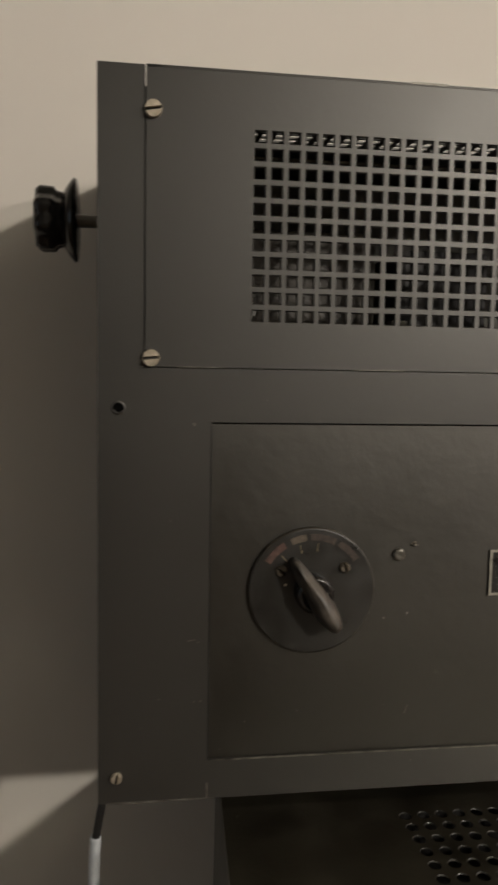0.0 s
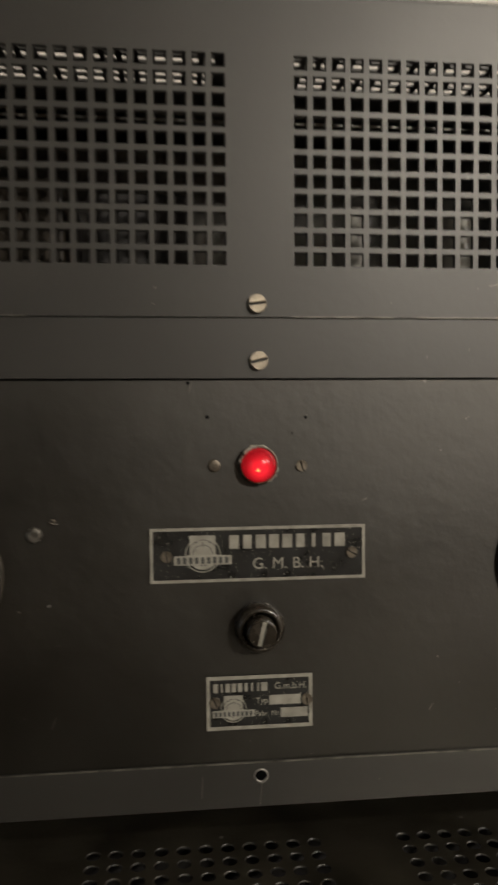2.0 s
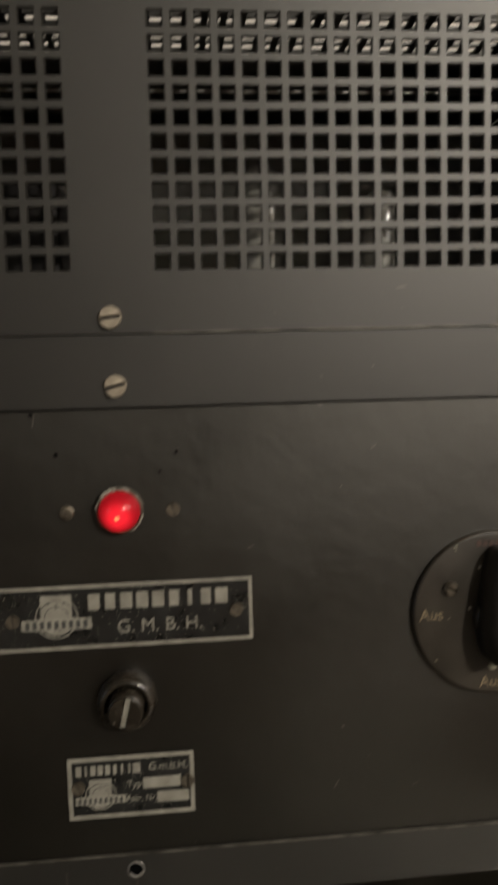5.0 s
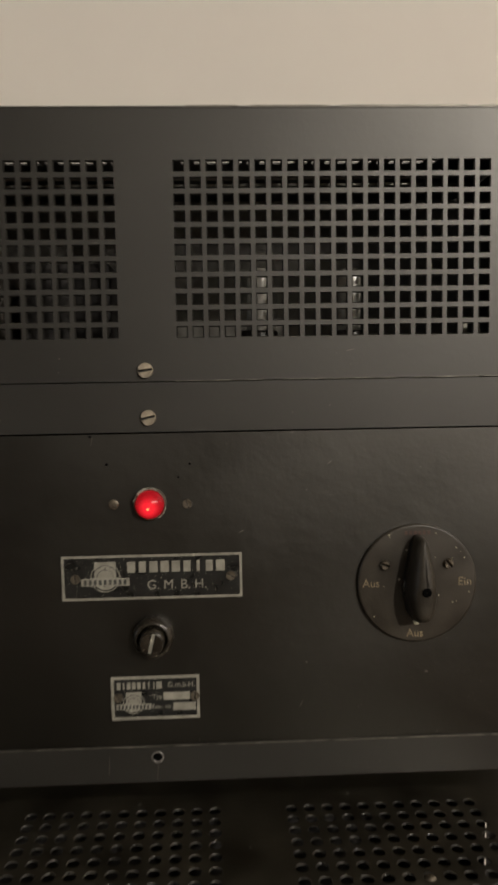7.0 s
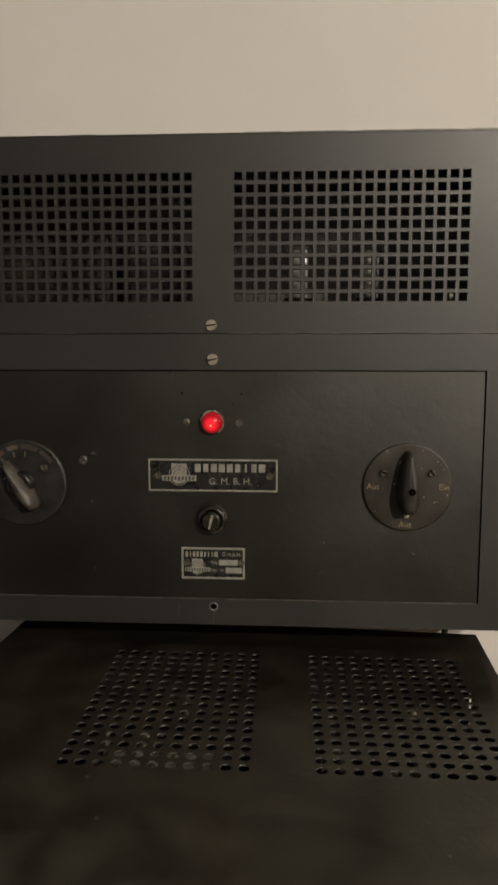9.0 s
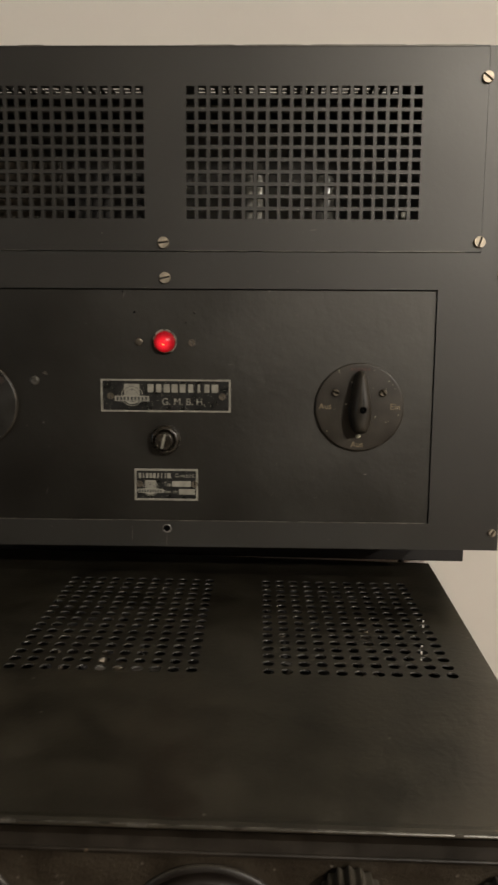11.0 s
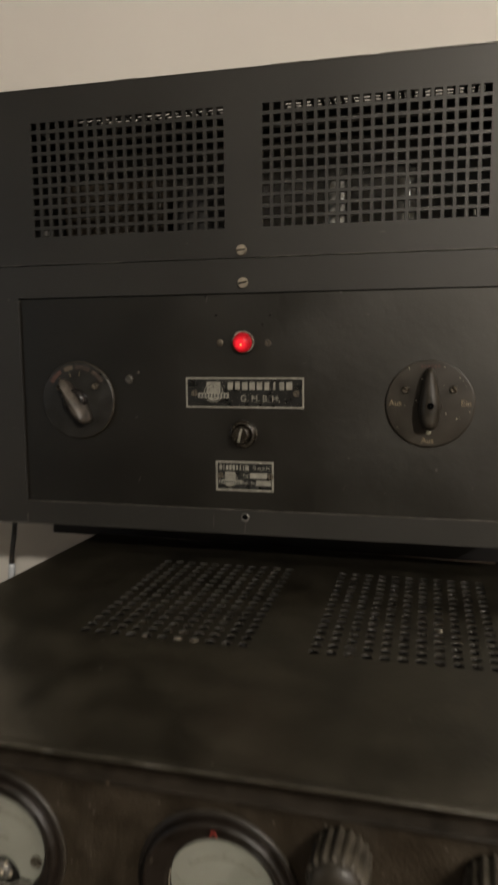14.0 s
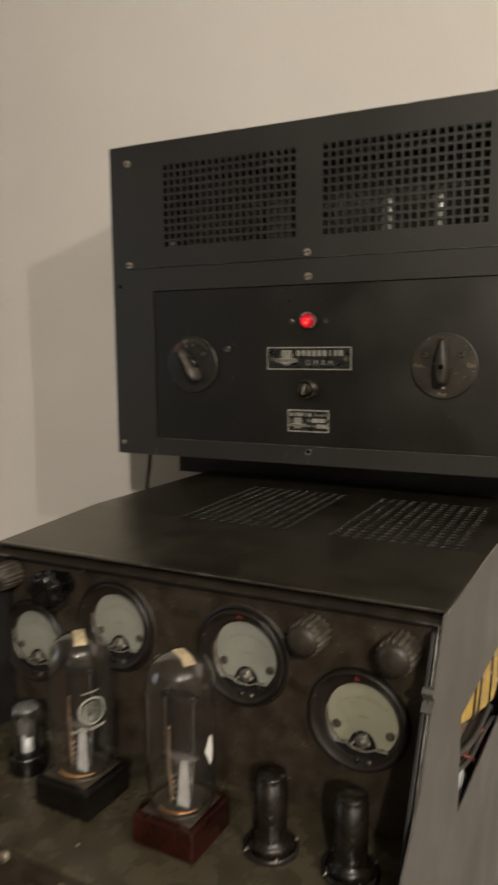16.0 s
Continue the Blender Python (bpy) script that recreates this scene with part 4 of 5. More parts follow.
def cheek(x0, x1, window):
    ys = [0.0, 0.085, 0.358, DEEP]
    zs = [FOOT, 0.80, 0.829, 0.922, 1.0, TOP - 0.0004]

    def place(u, v, d):
        y = slope(v, x1) if u == 0 else ys[u]
        if u == 3 and v == FOOT:
            y = 0.412
        z = v - droop(x1) * max(0.0, 1 - y / (HY - h)) if v > 1.0 else v
        return (x0 + (x1 - x0) * d, y, z)
    return sheet(list(range(4)), zs, lambda i, j: not (window and i == 1 and j == 2), place, 1.0)


for x0, x1, win in ((WX - 0.0015, WX, True), (-WL, -WL + 0.0015, False)):
    ck = part("cheek", cheek(x0, x1, win), GREY, rack, "grey painted side with a cut-out window" if win else "grey painted side")
    way = -1 if win else 1
    edge = x1 if win else x0
    corner = droop(edge)
    part("edge_bead", tube([(edge + way * 0.0064, slope(z, edge) + 0.0022, z) for z in (TOP - 0.018, 0.99, 0.93, 0.87, 0.832)], 0.0019), RAIL, ck, "black rounded edge")
    part("edge_trim", tube([(edge + way * 0.0240, front_y(edge) - 0.0086, TOP - corner - 0.0098), (edge + way * 0.0120, front_y(edge) - 0.0092, TOP - corner - 0.0096),
                            (edge + way * 0.0050, front_y(edge) - 0.0110, TOP - corner - 0.0098), (edge + way * 0.0032, slope(TOP - corner - 0.013, edge) - 0.0002, TOP - corner - 0.0130)]
                           + [(edge + way * 0.0028, slope(z, edge) - 0.0004, z) for z in (0.99, 0.93, 0.87, 0.832)], 0.0009), EDGE, ck, "bare worn front edge")
    part("inner_flange", prism([(slope(TOP - 0.018, edge) + 0.0004, TOP - 0.018), (slope(0.832, edge) + 0.0004, 0.832), (PY - 0.0006, 0.832), (PY - 0.0006, TOP - 0.018)],
                               edge + way * 0.0080, edge + way * 0.0064, "x"), RAIL, ck, "dark inner wall of the recess")
for k in range(7):
    part("vent_slot", box(WX + 0.0002, WX + 0.0006, 0.395, 0.405, 0.955 + 0.008 * k, 0.957 + 0.008 * k), INKHOLE, rack)
for y, z in ((0.4505, 0.835), (0.4200, 0.7640)):
    part("rivet", lathe([(0.0032, WX), (0.0030, WX + 0.0014), (0.0001, WX + 0.0020)], 14, "x"), INSIDE, rack, "", (0, y, z))
# small hooked catch on the front edge
part("catch", prism([(-0.0265, 0.9755), (-0.0225, 0.9790), (-0.0180, 0.9815), (-0.0220, 0.9860), (-0.0245, 0.9895), (-0.0225, 0.9925), (-0.0165, 0.9920), (-0.0130, 0.9850), (-0.0080, 0.9730), (-0.0095, 0.9722), (-0.0150, 0.9745), (-0.0225, 0.9725)],
                    WX - 0.0075, WX + 0.0010, "x", 1.0), GREY, rack, "small grey hooked catch")

part("meter_panel", box(-WL + 0.004, WX - 0.004, PY, PY + 0.0006, DECKZ - 0.004, TOP - 0.014), SHRIVEL, rack, "brown-black crackle lacquered panel")
part("deck", box(-WL + 0.004, WX - 0.004, DECKY, PY - 0.0005, DECKZ - 0.004, DECKZ, 0.0012), DECK, rack, "worn lacquered tube deck")
part("front_apron", box(-WL + 0.004, WX - 0.004, DECKY + 0.0005, DECKY + 0.004, FOOT + 0.001, DECKZ - 0.0045), SHRIVEL, rack, "dark lacquered front under the deck")
part("back_panel", box(-WL + 0.004, WX - 0.004, DEEP - 0.004, DEEP - 0.001, 0.80, TOP - 0.003), INSIDE, rack)
part("inner_floor", box(-WL + 0.004, WX - 0.004, PY + 0.005, DEEP - 0.005, 0.790, 0.794), INSIDE, rack)
part("base_plate", box(-WL + 0.004, WX - 0.004, DECKY + 0.005, 0.410, FOOT, FOOT + 0.003), INSIDE, rack)
part("back_line", box(-WL + 0.006, WX - 0.006, PY - 0.0025, PY - 0.0003, DECKZ + 0.0005, DECKZ + 0.0020), DECK, rack)
for x, z in ((-0.145, 0.812), (-0.087, 0.819), (-0.024, 0.812), (0.037, 0.812), (0.098, 0.812), (0.158, 0.812)):
    part("screw", SCREW, None, rack, "pale slotted screw", pose(x, DECKY + 0.0005, z, 0, 20 + 300 * x, 0))
part("type_plate", box(-0.062, -0.040, DECKY - 0.0006, DECKY + 0.0004, 0.786, 0.803), TARNISH, rack, "small brass plate")
part("deck_screw", lathe([(0.0022, 0), (0.0019, 0.0012), (0.0002, 0.0014)], 12), TARNISH, rack, "", (-0.032, -0.112, DECKZ))


# ---- meters ----
def meter(x, z, card, letter, deflect, flange=False):
    # the window sits off centre in the bezel
    R, W, OFF, UP = 0.0440, 0.0326, 0.0042, 0.0018
    f = PY - 0.0085
    c = PY - 0.0010
    m = part("meter", lathe([(R + 0.0015, PY - 0.0001), (R + 0.0015, PY - 0.0045), (R + 0.0003, f + 0.0010), (R - 0.0015, f), (R - 0.0032, f + 0.0008), (R - 0.0045, f + 0.0020), (W + 0.003, f + 0.0014), (W, f + 0.0030), (W, c)], 72, "y"),
             BEZEL, rack, "round panel meter with a black bakelite bezel", (x, 0, z - UP))
    for v in m.data.vertices:
        if math.hypot(v.co.x, v.co.z) < W + 0.0031:
            v.co.x += OFF
            v.co.z += UP
    if flange:
        part("flange", lathe([(R + 0.0048, PY - 0.0001), (R + 0.0048, PY - 0.0016), (R + 0.0042, PY - 0.0024), (R + 0.0010, PY - 0.0028)], 72, "y"), BEZEL, m, "thin flange with a dusty edge")
        part("flange_edge", lathe([(R + 0.0049, PY - 0.0010), (R + 0.0047, PY - 0.0018), (R + 0.0040, PY - 0.0025)], 72, "y"), DUSTBAKE, m)
    face = part("face", lathe([(W + 0.0002, c + 0.0004), (0.0001, c + 0.0004)], 32, "y"), INSIDE, m, "", (OFF, 0, UP))
    part("dial_card", lathe([(W, c), (0.0001, c)], 48, "y"), card, face, "pale meter card")
    # black mask over the foot of the card, with an arch for the movement
    arch = [(0.0125 * math.cos(radians(a)), -0.0265 + 0.0150 * math.sin(radians(a))) for a in range(170, 5, -15)]
    bm = bmesh.new()
    for side in (-1, 1):
        prism([(side * 0.0235, -0.0250), (side * 0.0180, -0.0235), (side * 0.0130, -0.0235), (side * 0.0125, -0.0265), (side * 0.0120, -0.0330), (side * 0.0175, -0.0297)], f + 0.0016, c - 0.0004, "y", 1.0, bm)
    prism([(-0.0128, -0.0255), (-0.0070, -0.0275), (0.0070, -0.0275), (0.0128, -0.0255), (0.0122, -0.0322), (0.0060, -0.0338), (-0.0060, -0.0338), (-0.0122, -0.0322)], f + 0.0014, c - 0.0004, "y", 1.0, bm)
    part("mask", bm, BAKE, face)
    part("chrome_edge", tube([(-0.0240, c - 0.0050, -0.0228), (-0.0180, c - 0.0052, -0.0232), (-0.0130, c - 0.0052, -0.0230), (-0.0060, c - 0.0052, -0.0262), (0.0060, c - 0.0052, -0.0262), (0.0130, c - 0.0052, -0.0230), (0.0180, c - 0.0052, -0.0232), (0.0240, c - 0.0050, -0.0228)], 0.0006, 6), SILVER, face)
    part("movement_window", prism(arch + [(0.0125, -0.0275), (-0.0125, -0.0275)], c - 0.0006, c - 0.0002, "y"), MESH, face)
    part("coil", lathe([(0.0062, c - 0.0004), (0.0060, c - 0.0035), (0.0045, c - 0.0042), (0.0001, c - 0.0042)], 20, "y"), STEEL, face, "", (0, 0, -0.0200))
    part("coil_spring", lathe([(0.0022, c - 0.0042), (0.0020, c - 0.0050), (0.0001, c - 0.0052)], 14, "y"), NICKEL, face, "", (0.001, 0, -0.0195))
    for u, v, r in ((-0.0052, -0.0190, 0.0016), (0.0055, -0.0215, 0.0018), (0.0028, -0.0150, 0.0013), (-0.0085, -0.0235, 0.0014)):
        part("brass_bit", lathe([(r, c - 0.0005), (r, c - 0.0030), (0.0001, c - 0.0036)], 10, "y"), NICKEL, face, "", (u, 0, v))
    for u in (-0.0240, 0.0240):
        part("screw", FLUSH, None, face, "", pose(u, c, -0.0105, 0, 60 + 900 * u, 0) @ Matrix.Scale(1.25, 4))
    for u in (-0.0030, 0.0075):
        part("zero_screw", lathe([(0.0028, f + 0.0026), (0.0026, f + 0.0006), (0.0001, f + 0.0004)], 14, "y"), TARNISH if u > 0 else BAKE, face, "", (u, 0, -0.0362))
    part("scale_arc", ring_bar(0.0290, 0.0293, 24, 46, 134), SCALE, face, "", (0, c, -0.0110))
    for k in range(9):
        a = radians(48 + 10.5 * k)
        u = Vector((math.cos(a), 0, math.sin(a)))
        part("tick", tube([u * 0.0293, u * (0.0330 if k % 4 == 0 else 0.0312)], 0.00022, 4), SCALE, face, "", (0, c - 0.0001, -0.0110))
    # rim reflection at the lower left, put in as a bright arc
    part("inner_glint", tube([((W - 0.0006) * math.cos(radians(b)), c - 0.0045, (W - 0.0006) * math.sin(radians(b))) for b in range(165, 236, 10)], 0.0006, 6), NICKEL, face, "nickel arc put in for the glint on the bezel's inner rim")
    part("scale_mark", box(-0.0045, 0.0045, c - 0.0003, c, 0.0010, 0.0016), SCALE, face)
    a = radians(deflect)
    part("needle", tube([(0, c - 0.0020, -0.020), (math.cos(a) * 0.038, c - 0.0020, -0.020 + math.sin(a) * 0.038)], 0.0003, 5), SILVER, face, "thin pale needle")
    part("glass", lathe([(W + 0.0004, f + 0.0028), (0.0001, f + 0.0028)], 40, "y"), PANE, face)
    if letter == "A":
        lettering("letter", "A", 0.0078, REDINK, m, Matrix.Translation((0.0, f + 0.0010, 0.0392)))
    elif letter == "B":
        lettering("letter", "B", 0.0078, REDINK, m, Matrix.Translation((0.0, f + 0.0010, 0.0392)))
    for u in (-0.0385, 0.0385):
        part("bezel_pin", lathe([(0.0016, f + 0.0016), (0.0012, f + 0.0006), (0.0001, f + 0.0005)], 10, "y"), TARNISH, m, "", (u, 0, 0.0150))
    return m


meter(0.0542, 0.9666, PALE, "A", 140, True)
meter(0.1671, 0.9335, CREAM, "B", 128)
meter(-0.0912, 0.9680, PALE, "", 132, True)
meter(-0.2042, 0.9300, PALE, "", 138)


# ---- control knobs ----
def control(x, z, r=0.0162):
    k = part("control_knob", lathe([(r * 0.99, PY - 0.002), (r * 1.02, PY - 0.006), (r * 1.0, PY - 0.022), (r * 0.97, PY - 0.0265), (r * 0.86, PY - 0.0280)], 96, "y", flute=17, depth=0.13), DUSTBAKE, rack,
             "dusty fluted bakelite knob", (x, 0, z))
    part("knob_cap", lathe([(r * 0.86, PY - 0.0255), (r * 0.84, PY - 0.0285), (r * 0.71, PY - 0.0310), (r * 0.42, PY - 0.0327), (0.0001, PY - 0.0332)], 40, "y"), DULLBAKE, k)
    part("collar", lathe([(r * 0.6, PY), (r * 0.6, PY - 0.003), (0.0001, PY - 0.003)], 24, "y"), STEEL, k)
    return k


def star_knob(x, z):
    k = part("control_knob", lathe([(0.0120, PY - 0.0010), (0.0132, PY - 0.004), (0.0130, PY - 0.016), (0.0120, PY - 0.0185)], 48, "y", flute=8, depth=0.10), GLOSSBAKE, rack,
             "glossy black lobed knob on a fluted neck", (x, 0, z))
    part("knob_head", lathe([(0.0120, PY - 0.0180), (0.0190, PY - 0.0200), (0.0208, PY - 0.0240), (0.0208, PY - 0.0330), (0.0190, PY - 0.0385), (0.0135, PY - 0.0415), (0.0095, PY - 0.0405), (0.0001, PY - 0.0400)], 84, "y", flute=7, depth=0.17), GLOSSBAKE, k, "lobed glossy head")
    return k


control(0.1258, 1.0025)
control(0.2040, 1.0025)
control(-0.2300, 1.0005, 0.0148)
star_knob(-0.1560, 1.0010)
for x, z in ((0.012, 0.925), (-0.135, 1.018), (0.222, 0.962)):
    part("panel_screw", PIN, None, rack, "", pose(x, PY, z, 0, 40, 0))


# ---- tubes standing on the deck ----
def big_tube(x, y, base_mat, paper_way, emblem_disc, chip, label, wide=0.92, tall=1.0):
    v = thing("vacuum_tube", TURN @ Matrix.Translation((x, y, DECKZ)), label, "vacuum tube", "tubes on the deck")
    part("socket", box(-0.0308, 0.0308, -0.0308, 0.0308, 0.0, 0.0275, 0.0034, 4), base_mat, v, "square bakelite socket")
    part("gasket", box(-0.0245, 0.0245, -0.0245, 0.0245, 0.0275, 0.0290, 0.0008), DUSTY, v, "dusty fibre gasket")
    z0 = 0.0290
    prof = [(0.0262, z0), (0.0288, z0 + 0.008), (0.0301, z0 + 0.024), (0.0305, z0 + 0.048), (0.0305, z0 + 0.098), (0.0299, z0 + 0.108), (0.0277, z0 + 0.1175), (0.0225, z0 + 0.1250), (0.0130, z0 + 0.1298), (0.0001, z0 + 0.1312)]
    part("glass_bulb", lathe([(r * wide, z0 + (hh - z0) * tall) for r, hh in prof], 56), GLASS, v, "clear glass bulb")
    part("cement_ring", lathe([(0.0250, z0 - 0.0002), (0.0255, z0 + 0.0022), (0.0235, z0 + 0.0030), (0.0215, z0 + 0.0005)], 40), DUSTY, v)
    part("glow_arc", tube([(0.0215 * math.cos(radians(a)), 0.0215 * math.sin(radians(a)), z0 + 0.0042) for a in range(-118, -10, 12)], 0.0011, 6), AMBER if emblem_disc else COPPER, v, "orange cement at the glass foot")
    part("press_stem", lathe([(0.0130, z0 + 0.001), (0.0095, z0 + 0.014), (0.0070, z0 + 0.030), (0.0072, z0 + 0.038), (0.0001, z0 + 0.040)], 24, sx=1.2, sy=0.55), GLASS, v)
    part("getter_strip", prism([(0.0010, z0 + 0.003), (0.0125, z0 + 0.003), (0.0110, z0 + 0.044), (0.0050, z0 + 0.044)], -0.0085, -0.0070, "y"), ALU, v, "bright metal strip")
    part("anode", box(-0.0125, 0.0125, -0.0050, 0.0050, z0 + 0.050, z0 + 0.094, 0.0025), MESH, v, "dark anode box")
    part("mica", lathe([(0.0185, z0 + 0.096), (0.0185, z0 + 0.0968), (0.0001, z0 + 0.0968)], 24, sy=0.45), MESH, v)
    part("mica", lathe([(0.0170, z0 + 0.0435), (0.0170, z0 + 0.0443), (0.0001, z0 + 0.0443)], 24, sy=0.5), MICA, v)
    for u, w in ((-0.0125, 0.0), (0.0125, 0.0), (-0.0060, -0.009), (-0.0175, 0.003)):
        part("support_wire", tube([(u * 0.7, w, z0 + 0.004), (u, w, z0 + 0.04), (u, w, z0 + (0.072 if w < -0.005 else 0.098))], 0.0011 if w < -0.005 else 0.0007, 6), PALECOPPER if u < -0.004 and w < 0 else STEEL, v)
    part("filament_coil", tube([(-0.003 + 0.002 * math.sin(k * 1.9), -0.008 + 0.002 * math.cos(k * 1.9), z0 + 0.006 + 0.0016 * k) for k in range(16)], 0.0006, 5), PALECOPPER, v)
    if paper_way:
        du, dv = paper_way
        # paper slip that lies over the crown
        bm = bmesh.new()
        rows = []
        for k in range(9):
            s = -0.006 + 0.0032 * k
            row = []
            for u in (-0.0054, 0.0, 0.0054):
                r = math.hypot(s, u)
                hh = tall * np.interp(r / wide, [0, 0.0130, 0.0225, 0.0277, 0.0299], [0.1312, 0.1298, 0.1250, 0.1175, 0.108]) + 0.0006
                row.append(bm.verts.new((s * du - u * dv, s * dv + u * du, z0 + hh)))
            rows.append(row)
        for a, b in zip(rows, rows[1:]):
            for k in range(2):
                bm.faces.new((a[k], a[k + 1], b[k + 1], b[k]))
        part("paper_label", finish(bm, True), PAPER, v, "yellowed paper slip on the crown")
    if emblem_disc:
        # printed disc and lettering bars that follow the glass
        def on_glass(a, hgt, off=0.0004):
            return ((0.0281 + off) * math.cos(a), (0.0281 + off) * math.sin(a), z0 + hgt)
        for r0, r1 in ((0.0108, 0.0128), (0.0080, 0.0087), (0.0060, 0.0067), (0.0042, 0.0049), (0.0022, 0.0029)):
            bm = bmesh.new()
            n = 28
            pts = []
            for k in range(n):
                b = 2 * math.pi * k / n
                off = (0.0 if r0 > 0.010 else -(0.010 - r0) * 0.30)
                pts.append([bm.verts.new(on_glass(radians(-27) + (r * math.cos(b) + off) / 0.0281, 0.068 + r * math.sin(b) + off, 0.0004)) for r in (r0, r1)])
            for k in range(n):
                bm.faces.new((pts[k][0], pts[k][1], pts[(k + 1) % n][1], pts[(k + 1) % n][0]))
            part("printed_ring", finish(bm), PALE, v, "silver rings printed on the glass")
        for a0, a1, hgt, w in ((-46, -14, 0.0855, 0.0016), (-66, -38, 0.0505, 0.0026), (-36, -2, 0.0520, 0.0028)):
            bm = bmesh.new()
            cols = [[bm.verts.new(on_glass(radians(a0 + (a1 - a0) * k / 8), hgt + s * w / 2 + 0.002 * (k / 8 - 0.5))) for s in (-1, 1)] for k in range(9)]
            for a, b in zip(cols, cols[1:]):
                bm.faces.new((a[0], a[1], b[1], b[0]))
            part("printed_bar", finish(bm), SILVER, v)
    if chip:
        bm = bmesh.new()
        ring = [(-16, 0.058), (-10, 0.066), (-4, 0.071), (2, 0.068), (4, 0.058), (2, 0.048), (-3, 0.044), (-8, 0.050)]
        bm.faces.new([bm.verts.new((0.0300 * math.cos(radians(a)), 0.0300 * math.sin(radians(a)), z0 + hgt)) for a, hgt in ring])
        part("label_scrap", finish(bm), WHITE, v, "white scrap of a torn label")
    return v


big_tube(0.0375, -0.0580, REDBAKE, (0.86, -0.51), False, True, "tall clear glass tube, paper slip on top, red-brown socket", 0.975, 1.035)
big_tube(-0.0725, -0.0580, SOCKET, (0.72, -0.69), True, False, "tall glass tube with silver printed rings, black socket")

s = thing("vacuum_tube", TURN @ Matrix.Translation((-0.1520, -0.0480, DECKZ)), "small glass tube with a silvered top in a black socket", "vacuum tube", "tubes on the deck")
part("socket", lathe([(0.0185, 0), (0.0185, 0.015), (0.0175, 0.018), (0.0160, 0.019), (0.0001, 0.019)], 32), SOCKET, s)
part("anode", box(-0.0085, 0.0060, -0.0050, 0.0050, 0.034, 0.050, 0.0015), MICA, s)
part("shield", lathe([(0.0060, 0.019), (0.0055, 0.036), (0.0001, 0.0365)], 18), ALU, s)
part("glass_bulb", lathe([(0.0140, 0.018), (0.0152, 0.026), (0.0152, 0.056), (0.0136, 0.064), (0.0088, 0.0692), (0.0001, 0.0708)], 36), GLASS, s)
part("getter_cap", lathe([(0.0126, 0.0640), (0.0082, 0.0684), (0.0001, 0.0698)], 30), MICA, s, "silvery getter coat")


def canister(x, y, label):
    c = thing("bakelite_canister", TURN @ Matrix.Translation((x, y, DECKZ)), label, "canister", "canisters on the deck")
    part("ring", lathe([(0.0232, 0.0), (0.0240, 0.0008), (0.0236, 0.0042), (0.0222, 0.0052), (0.0206, 0.0042), (0.0200, 0.0)], 40), BAKE, c, "black ring foot")
    part("body", lathe([(0.0182, 0.001), (0.0184, 0.0078), (0.0176, 0.0098), (0.0140, 0.0108), (0.0138, 0.0140), (0.0138, 0.0610), (0.0131, 0.0616), (0.0131, 0.0664), (0.0124, 0.0679), (0.0001, 0.0681)], 44), BROWNBAKE, c, "glossy dark brown bakelite body")
    for a in (-130, -52, 40, 150):
        part("contact_clip", lathe([(0.0014, 0.0), (0.0016, 0.0048), (0.0008, 0.0062), (0.0001, 0.0064)], 10), NICKEL, c, "", (0.0222 * math.cos(radians(a)), 0.0222 * math.sin(radians(a)), 0))
    part("moulded_mark", lathe([(0.0052, -0.0136), (0.0050, -0.0142), (0.0040, -0.0142), (0.0038, -0.0136)], 20, "y", sx=1.0), BROWNBAKE, c, "", (0.004, 0.0005, 0.034))
    return c


canister(0.1130, -0.0380, "dark brown bakelite plug-in canister standing on the deck")
canister(0.1815, -0.0330, "dark brown bakelite plug-in canister standing on the deck")

# ---- parts inside the window of the cheek ----
cap_y = thing("coil", TURN @ Matrix.Translation((0.0, 0.0, 0.794)), "yellow cloth-wrapped coil tied with dark cord, behind the side window", "coil")
bm = prism([(0.088, 0.124), (0.100, 0.110), (0.140, 0.096), (0.185, 0.082), (0.235, 0.068), (0.268, 0.060), (0.284, 0.064), (0.292, 0.085), (0.290, 0.120), (0.278, 0.152), (0.200, 0.160), (0.120, 0.158), (0.094, 0.142)], 0.196, 0.2352, "x")
bmesh.ops.bevel(bm, geom=bm.edges[:], offset=0.005, segments=2, affect="EDGES", profile=0.6)
part("winding", finish(bm, True), YELLOW, cap_y)
part("foot", box(0.198, 0.222, 0.150, 0.270, 0.0, 0.075, 0.002), BROWNCLOTH, cap_y)
for y, z0, tilt in ((0.150, 0.090, 0.012), (0.172, 0.083, 0.016), (0.232, 0.067, 0.010)):
    part("cord", tube([(0.2200, y - 0.004, z0 + 0.002), (0.2345, y, z0 + 0.003), (0.2366, y + tilt * 0.4, z0 + 0.020), (0.2366, y + tilt, z0 + 0.050), (0.2350, y + tilt * 1.3, z0 + 0.070)], 0.0012, 6), RUBBER, cap_y)
for y, z in ((0.205, 0.112), (0.240, 0.104), (0.262, 0.116)):
    part("solder_tag", lathe([(0.0034, 0.2340), (0.0030, 0.2362), (0.0001, 0.2370)], 10, "x", sx=1.4), NICKEL, cap_y, "", (0, y, z))
clamp = thing("mounting_block", TURN @ Matrix.Translation((0.212, 0.150, 0.794)), "dark brown mounting block behind the side window", "block")
part("block", box(-0.014, 0.008, -0.050, 0.030, 0.0, 0.056, 0.003), BROWNCLOTH, clamp)
part("clamp_bar", box(-0.012, 0.014, -0.058, 0.060, 0.0565, 0.0620, 0.0015), INSIDE, clamp, "dark metal bar")


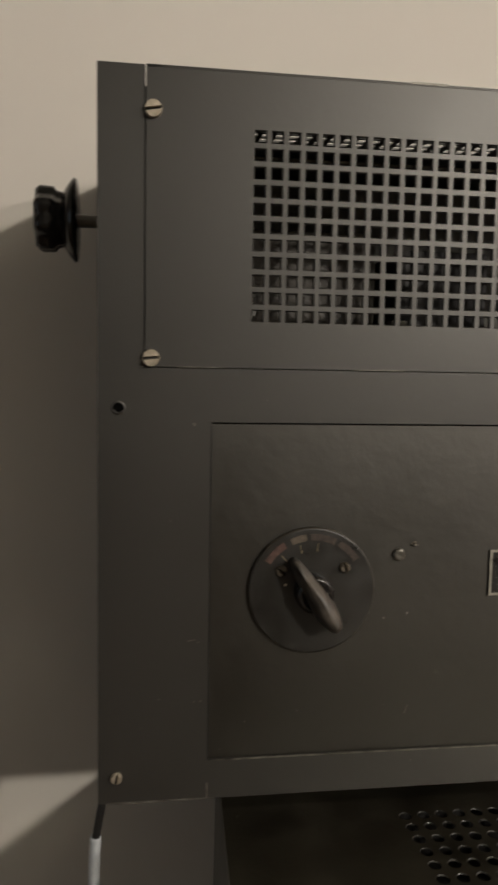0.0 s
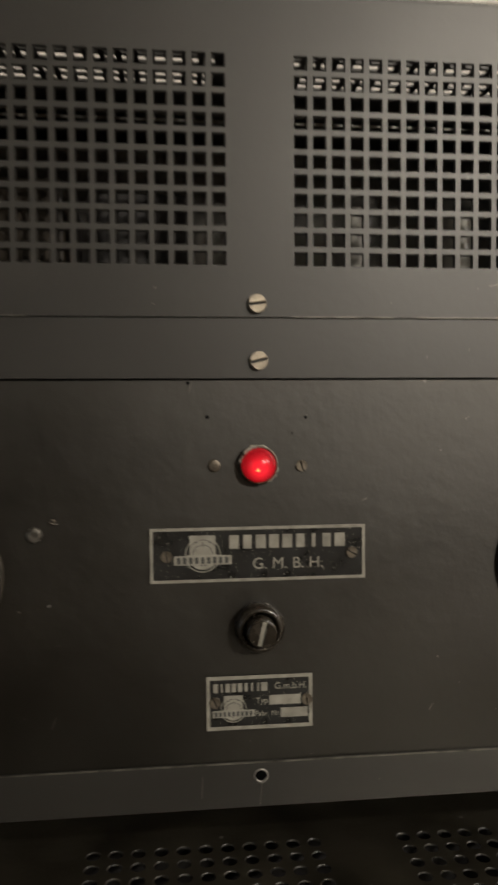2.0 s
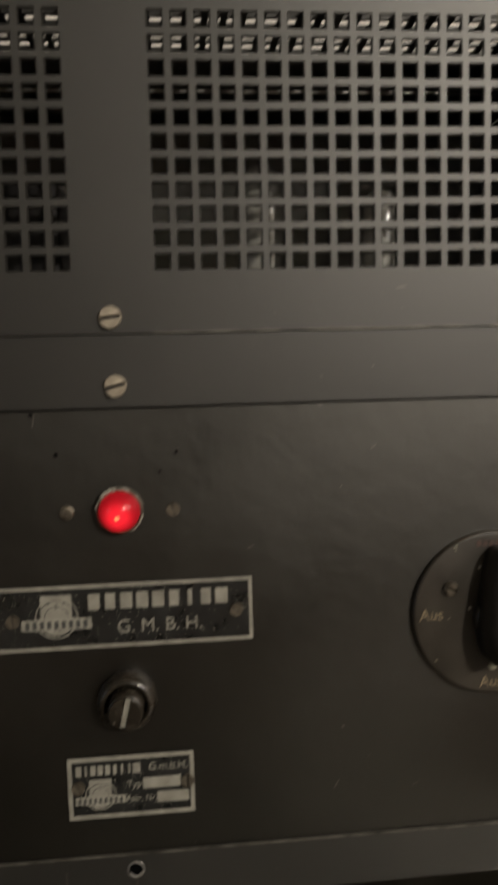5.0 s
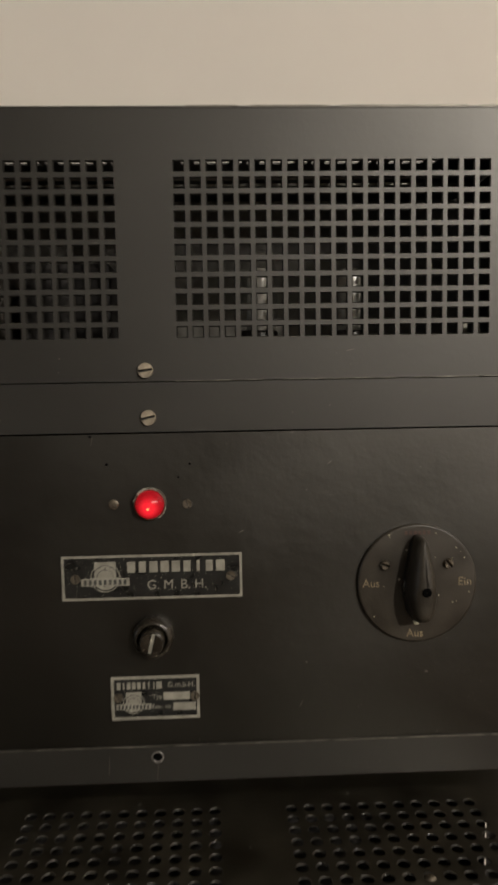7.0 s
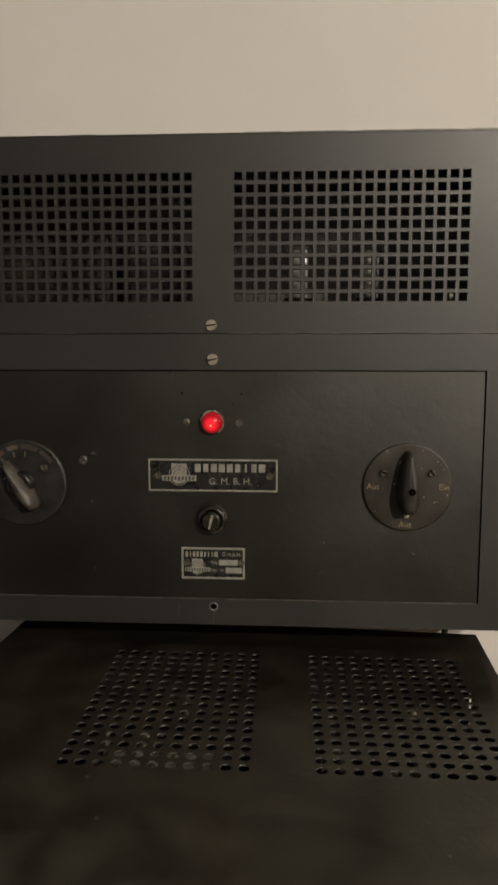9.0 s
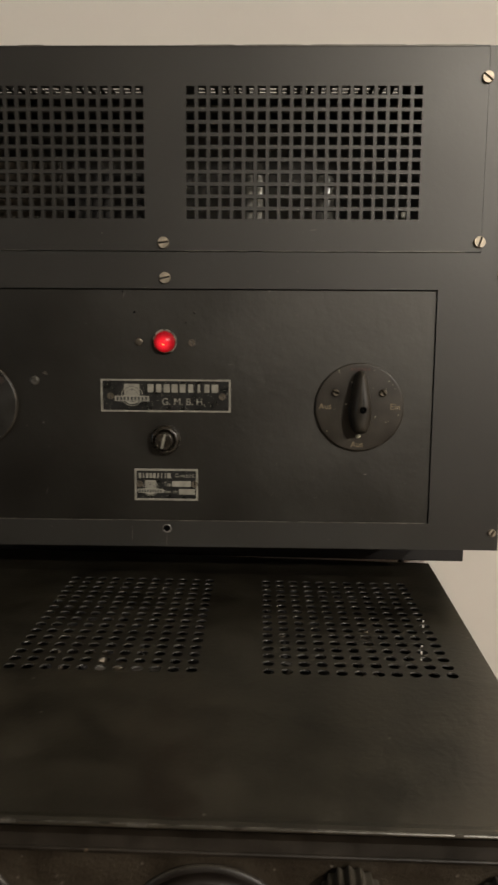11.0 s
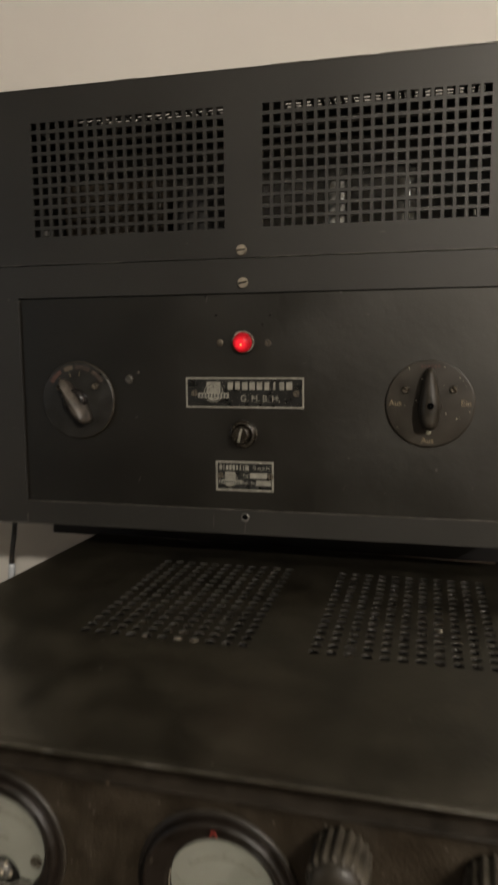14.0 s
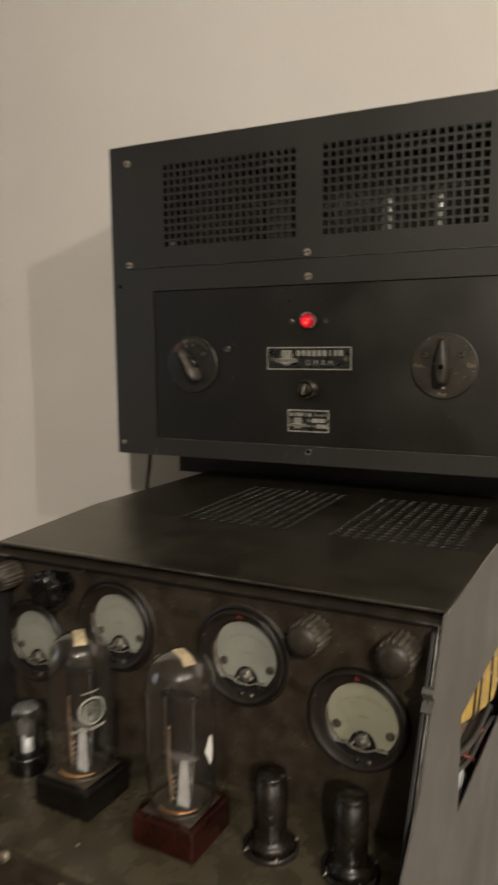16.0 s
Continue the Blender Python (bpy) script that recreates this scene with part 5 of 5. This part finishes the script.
def wire(points, radius, mat, label):
    o = Vector(points[0])
    w = thing("wire", TURN @ Matrix.Translation(o), label, "wire", "wires in the side window")
    part("lead", tube([Vector(p) - o for p in points], radius, 7), mat, w)


wire([(0.222, 0.330, 0.794), (0.226, 0.300, 0.830), (0.230, 0.240, 0.846), (0.231, 0.170, 0.852), (0.226, 0.110, 0.866), (0.216, 0.080, 0.872)], 0.0036, RUBBER, "black rubber lead in the side window")
wire([(0.228, 0.330, 0.794), (0.231, 0.290, 0.822), (0.232, 0.220, 0.836), (0.231, 0.160, 0.838), (0.226, 0.105, 0.850)], 0.0030, INSIDE, "dark grey lead in the side window")
wire([(0.230, 0.200, 0.794), (0.232, 0.185, 0.826), (0.231, 0.150, 0.848), (0.226, 0.100, 0.878), (0.220, 0.090, 0.880)], 0.0011, REDWIRE, "thin red wire in the side window")
wire([(0.226, 0.250, 0.794), (0.231, 0.235, 0.828), (0.232, 0.218, 0.842), (0.228, 0.200, 0.836)], 0.0014, REDWIRE, "thin red wire in the side window")
wire([(0.228, 0.122, 0.794), (0.230, 0.112, 0.812), (0.231, 0.118, 0.832), (0.231, 0.132, 0.842), (0.230, 0.142, 0.830), (0.228, 0.140, 0.800)], 0.0015, GREYWIRE, "pale cloth-covered wire loop in the side window")
wire([(0.220, 0.180, 0.794), (0.228, 0.160, 0.820), (0.226, 0.130, 0.845), (0.218, 0.100, 0.850)], 0.0028, BROWNCLOTH, "brown cloth-covered wire in the side window")

# ---- stand under the lower amplifier ----
stand = thing("equipment_stand", TURN, "grey painted steel stand under the tube amplifier", "stand")
part("side_panel", box(WX - 0.0045, WX - 0.0015, DECKY + 0.010, 0.418, 0.0, FOOT - 0.0005, 0.0008), GREY, stand)
part("side_panel", box(-WL + 0.0015, -WL + 0.0045, DECKY + 0.010, 0.418, 0.0, FOOT - 0.0005, 0.0008), GREY, stand)
part("front_panel", box(-WL + 0.005, WX - 0.005, DECKY + 0.012, DECKY + 0.015, 0.02, FOOT - 0.001, 0.0008), SHRIVEL, stand)
part("back_panel", box(-WL + 0.005, WX - 0.005, 0.412, 0.415, 0.02, FOOT - 0.001), INSIDE, stand)
part("top_plate", box(-WL + 0.005, WX - 0.005, DECKY + 0.016, 0.411, FOOT - 0.004, FOOT - 0.0005), INSIDE, stand)

hang = thing("cable", Matrix.Translation((0.33, 0.215, 0.0)), "black mains cable hanging down the wall behind the amplifier", "cable")
part("lead", tube([(-0.030, 0, 0.0), (-0.040, 0, 0.25), (-0.056, 0, 0.46), (-0.068, 0, 0.595), (-0.076, 0, 0.75), (-0.076, 0.0, 0.90), (-0.070, 0, 1.034)], 0.0038), RUBBER, hang)
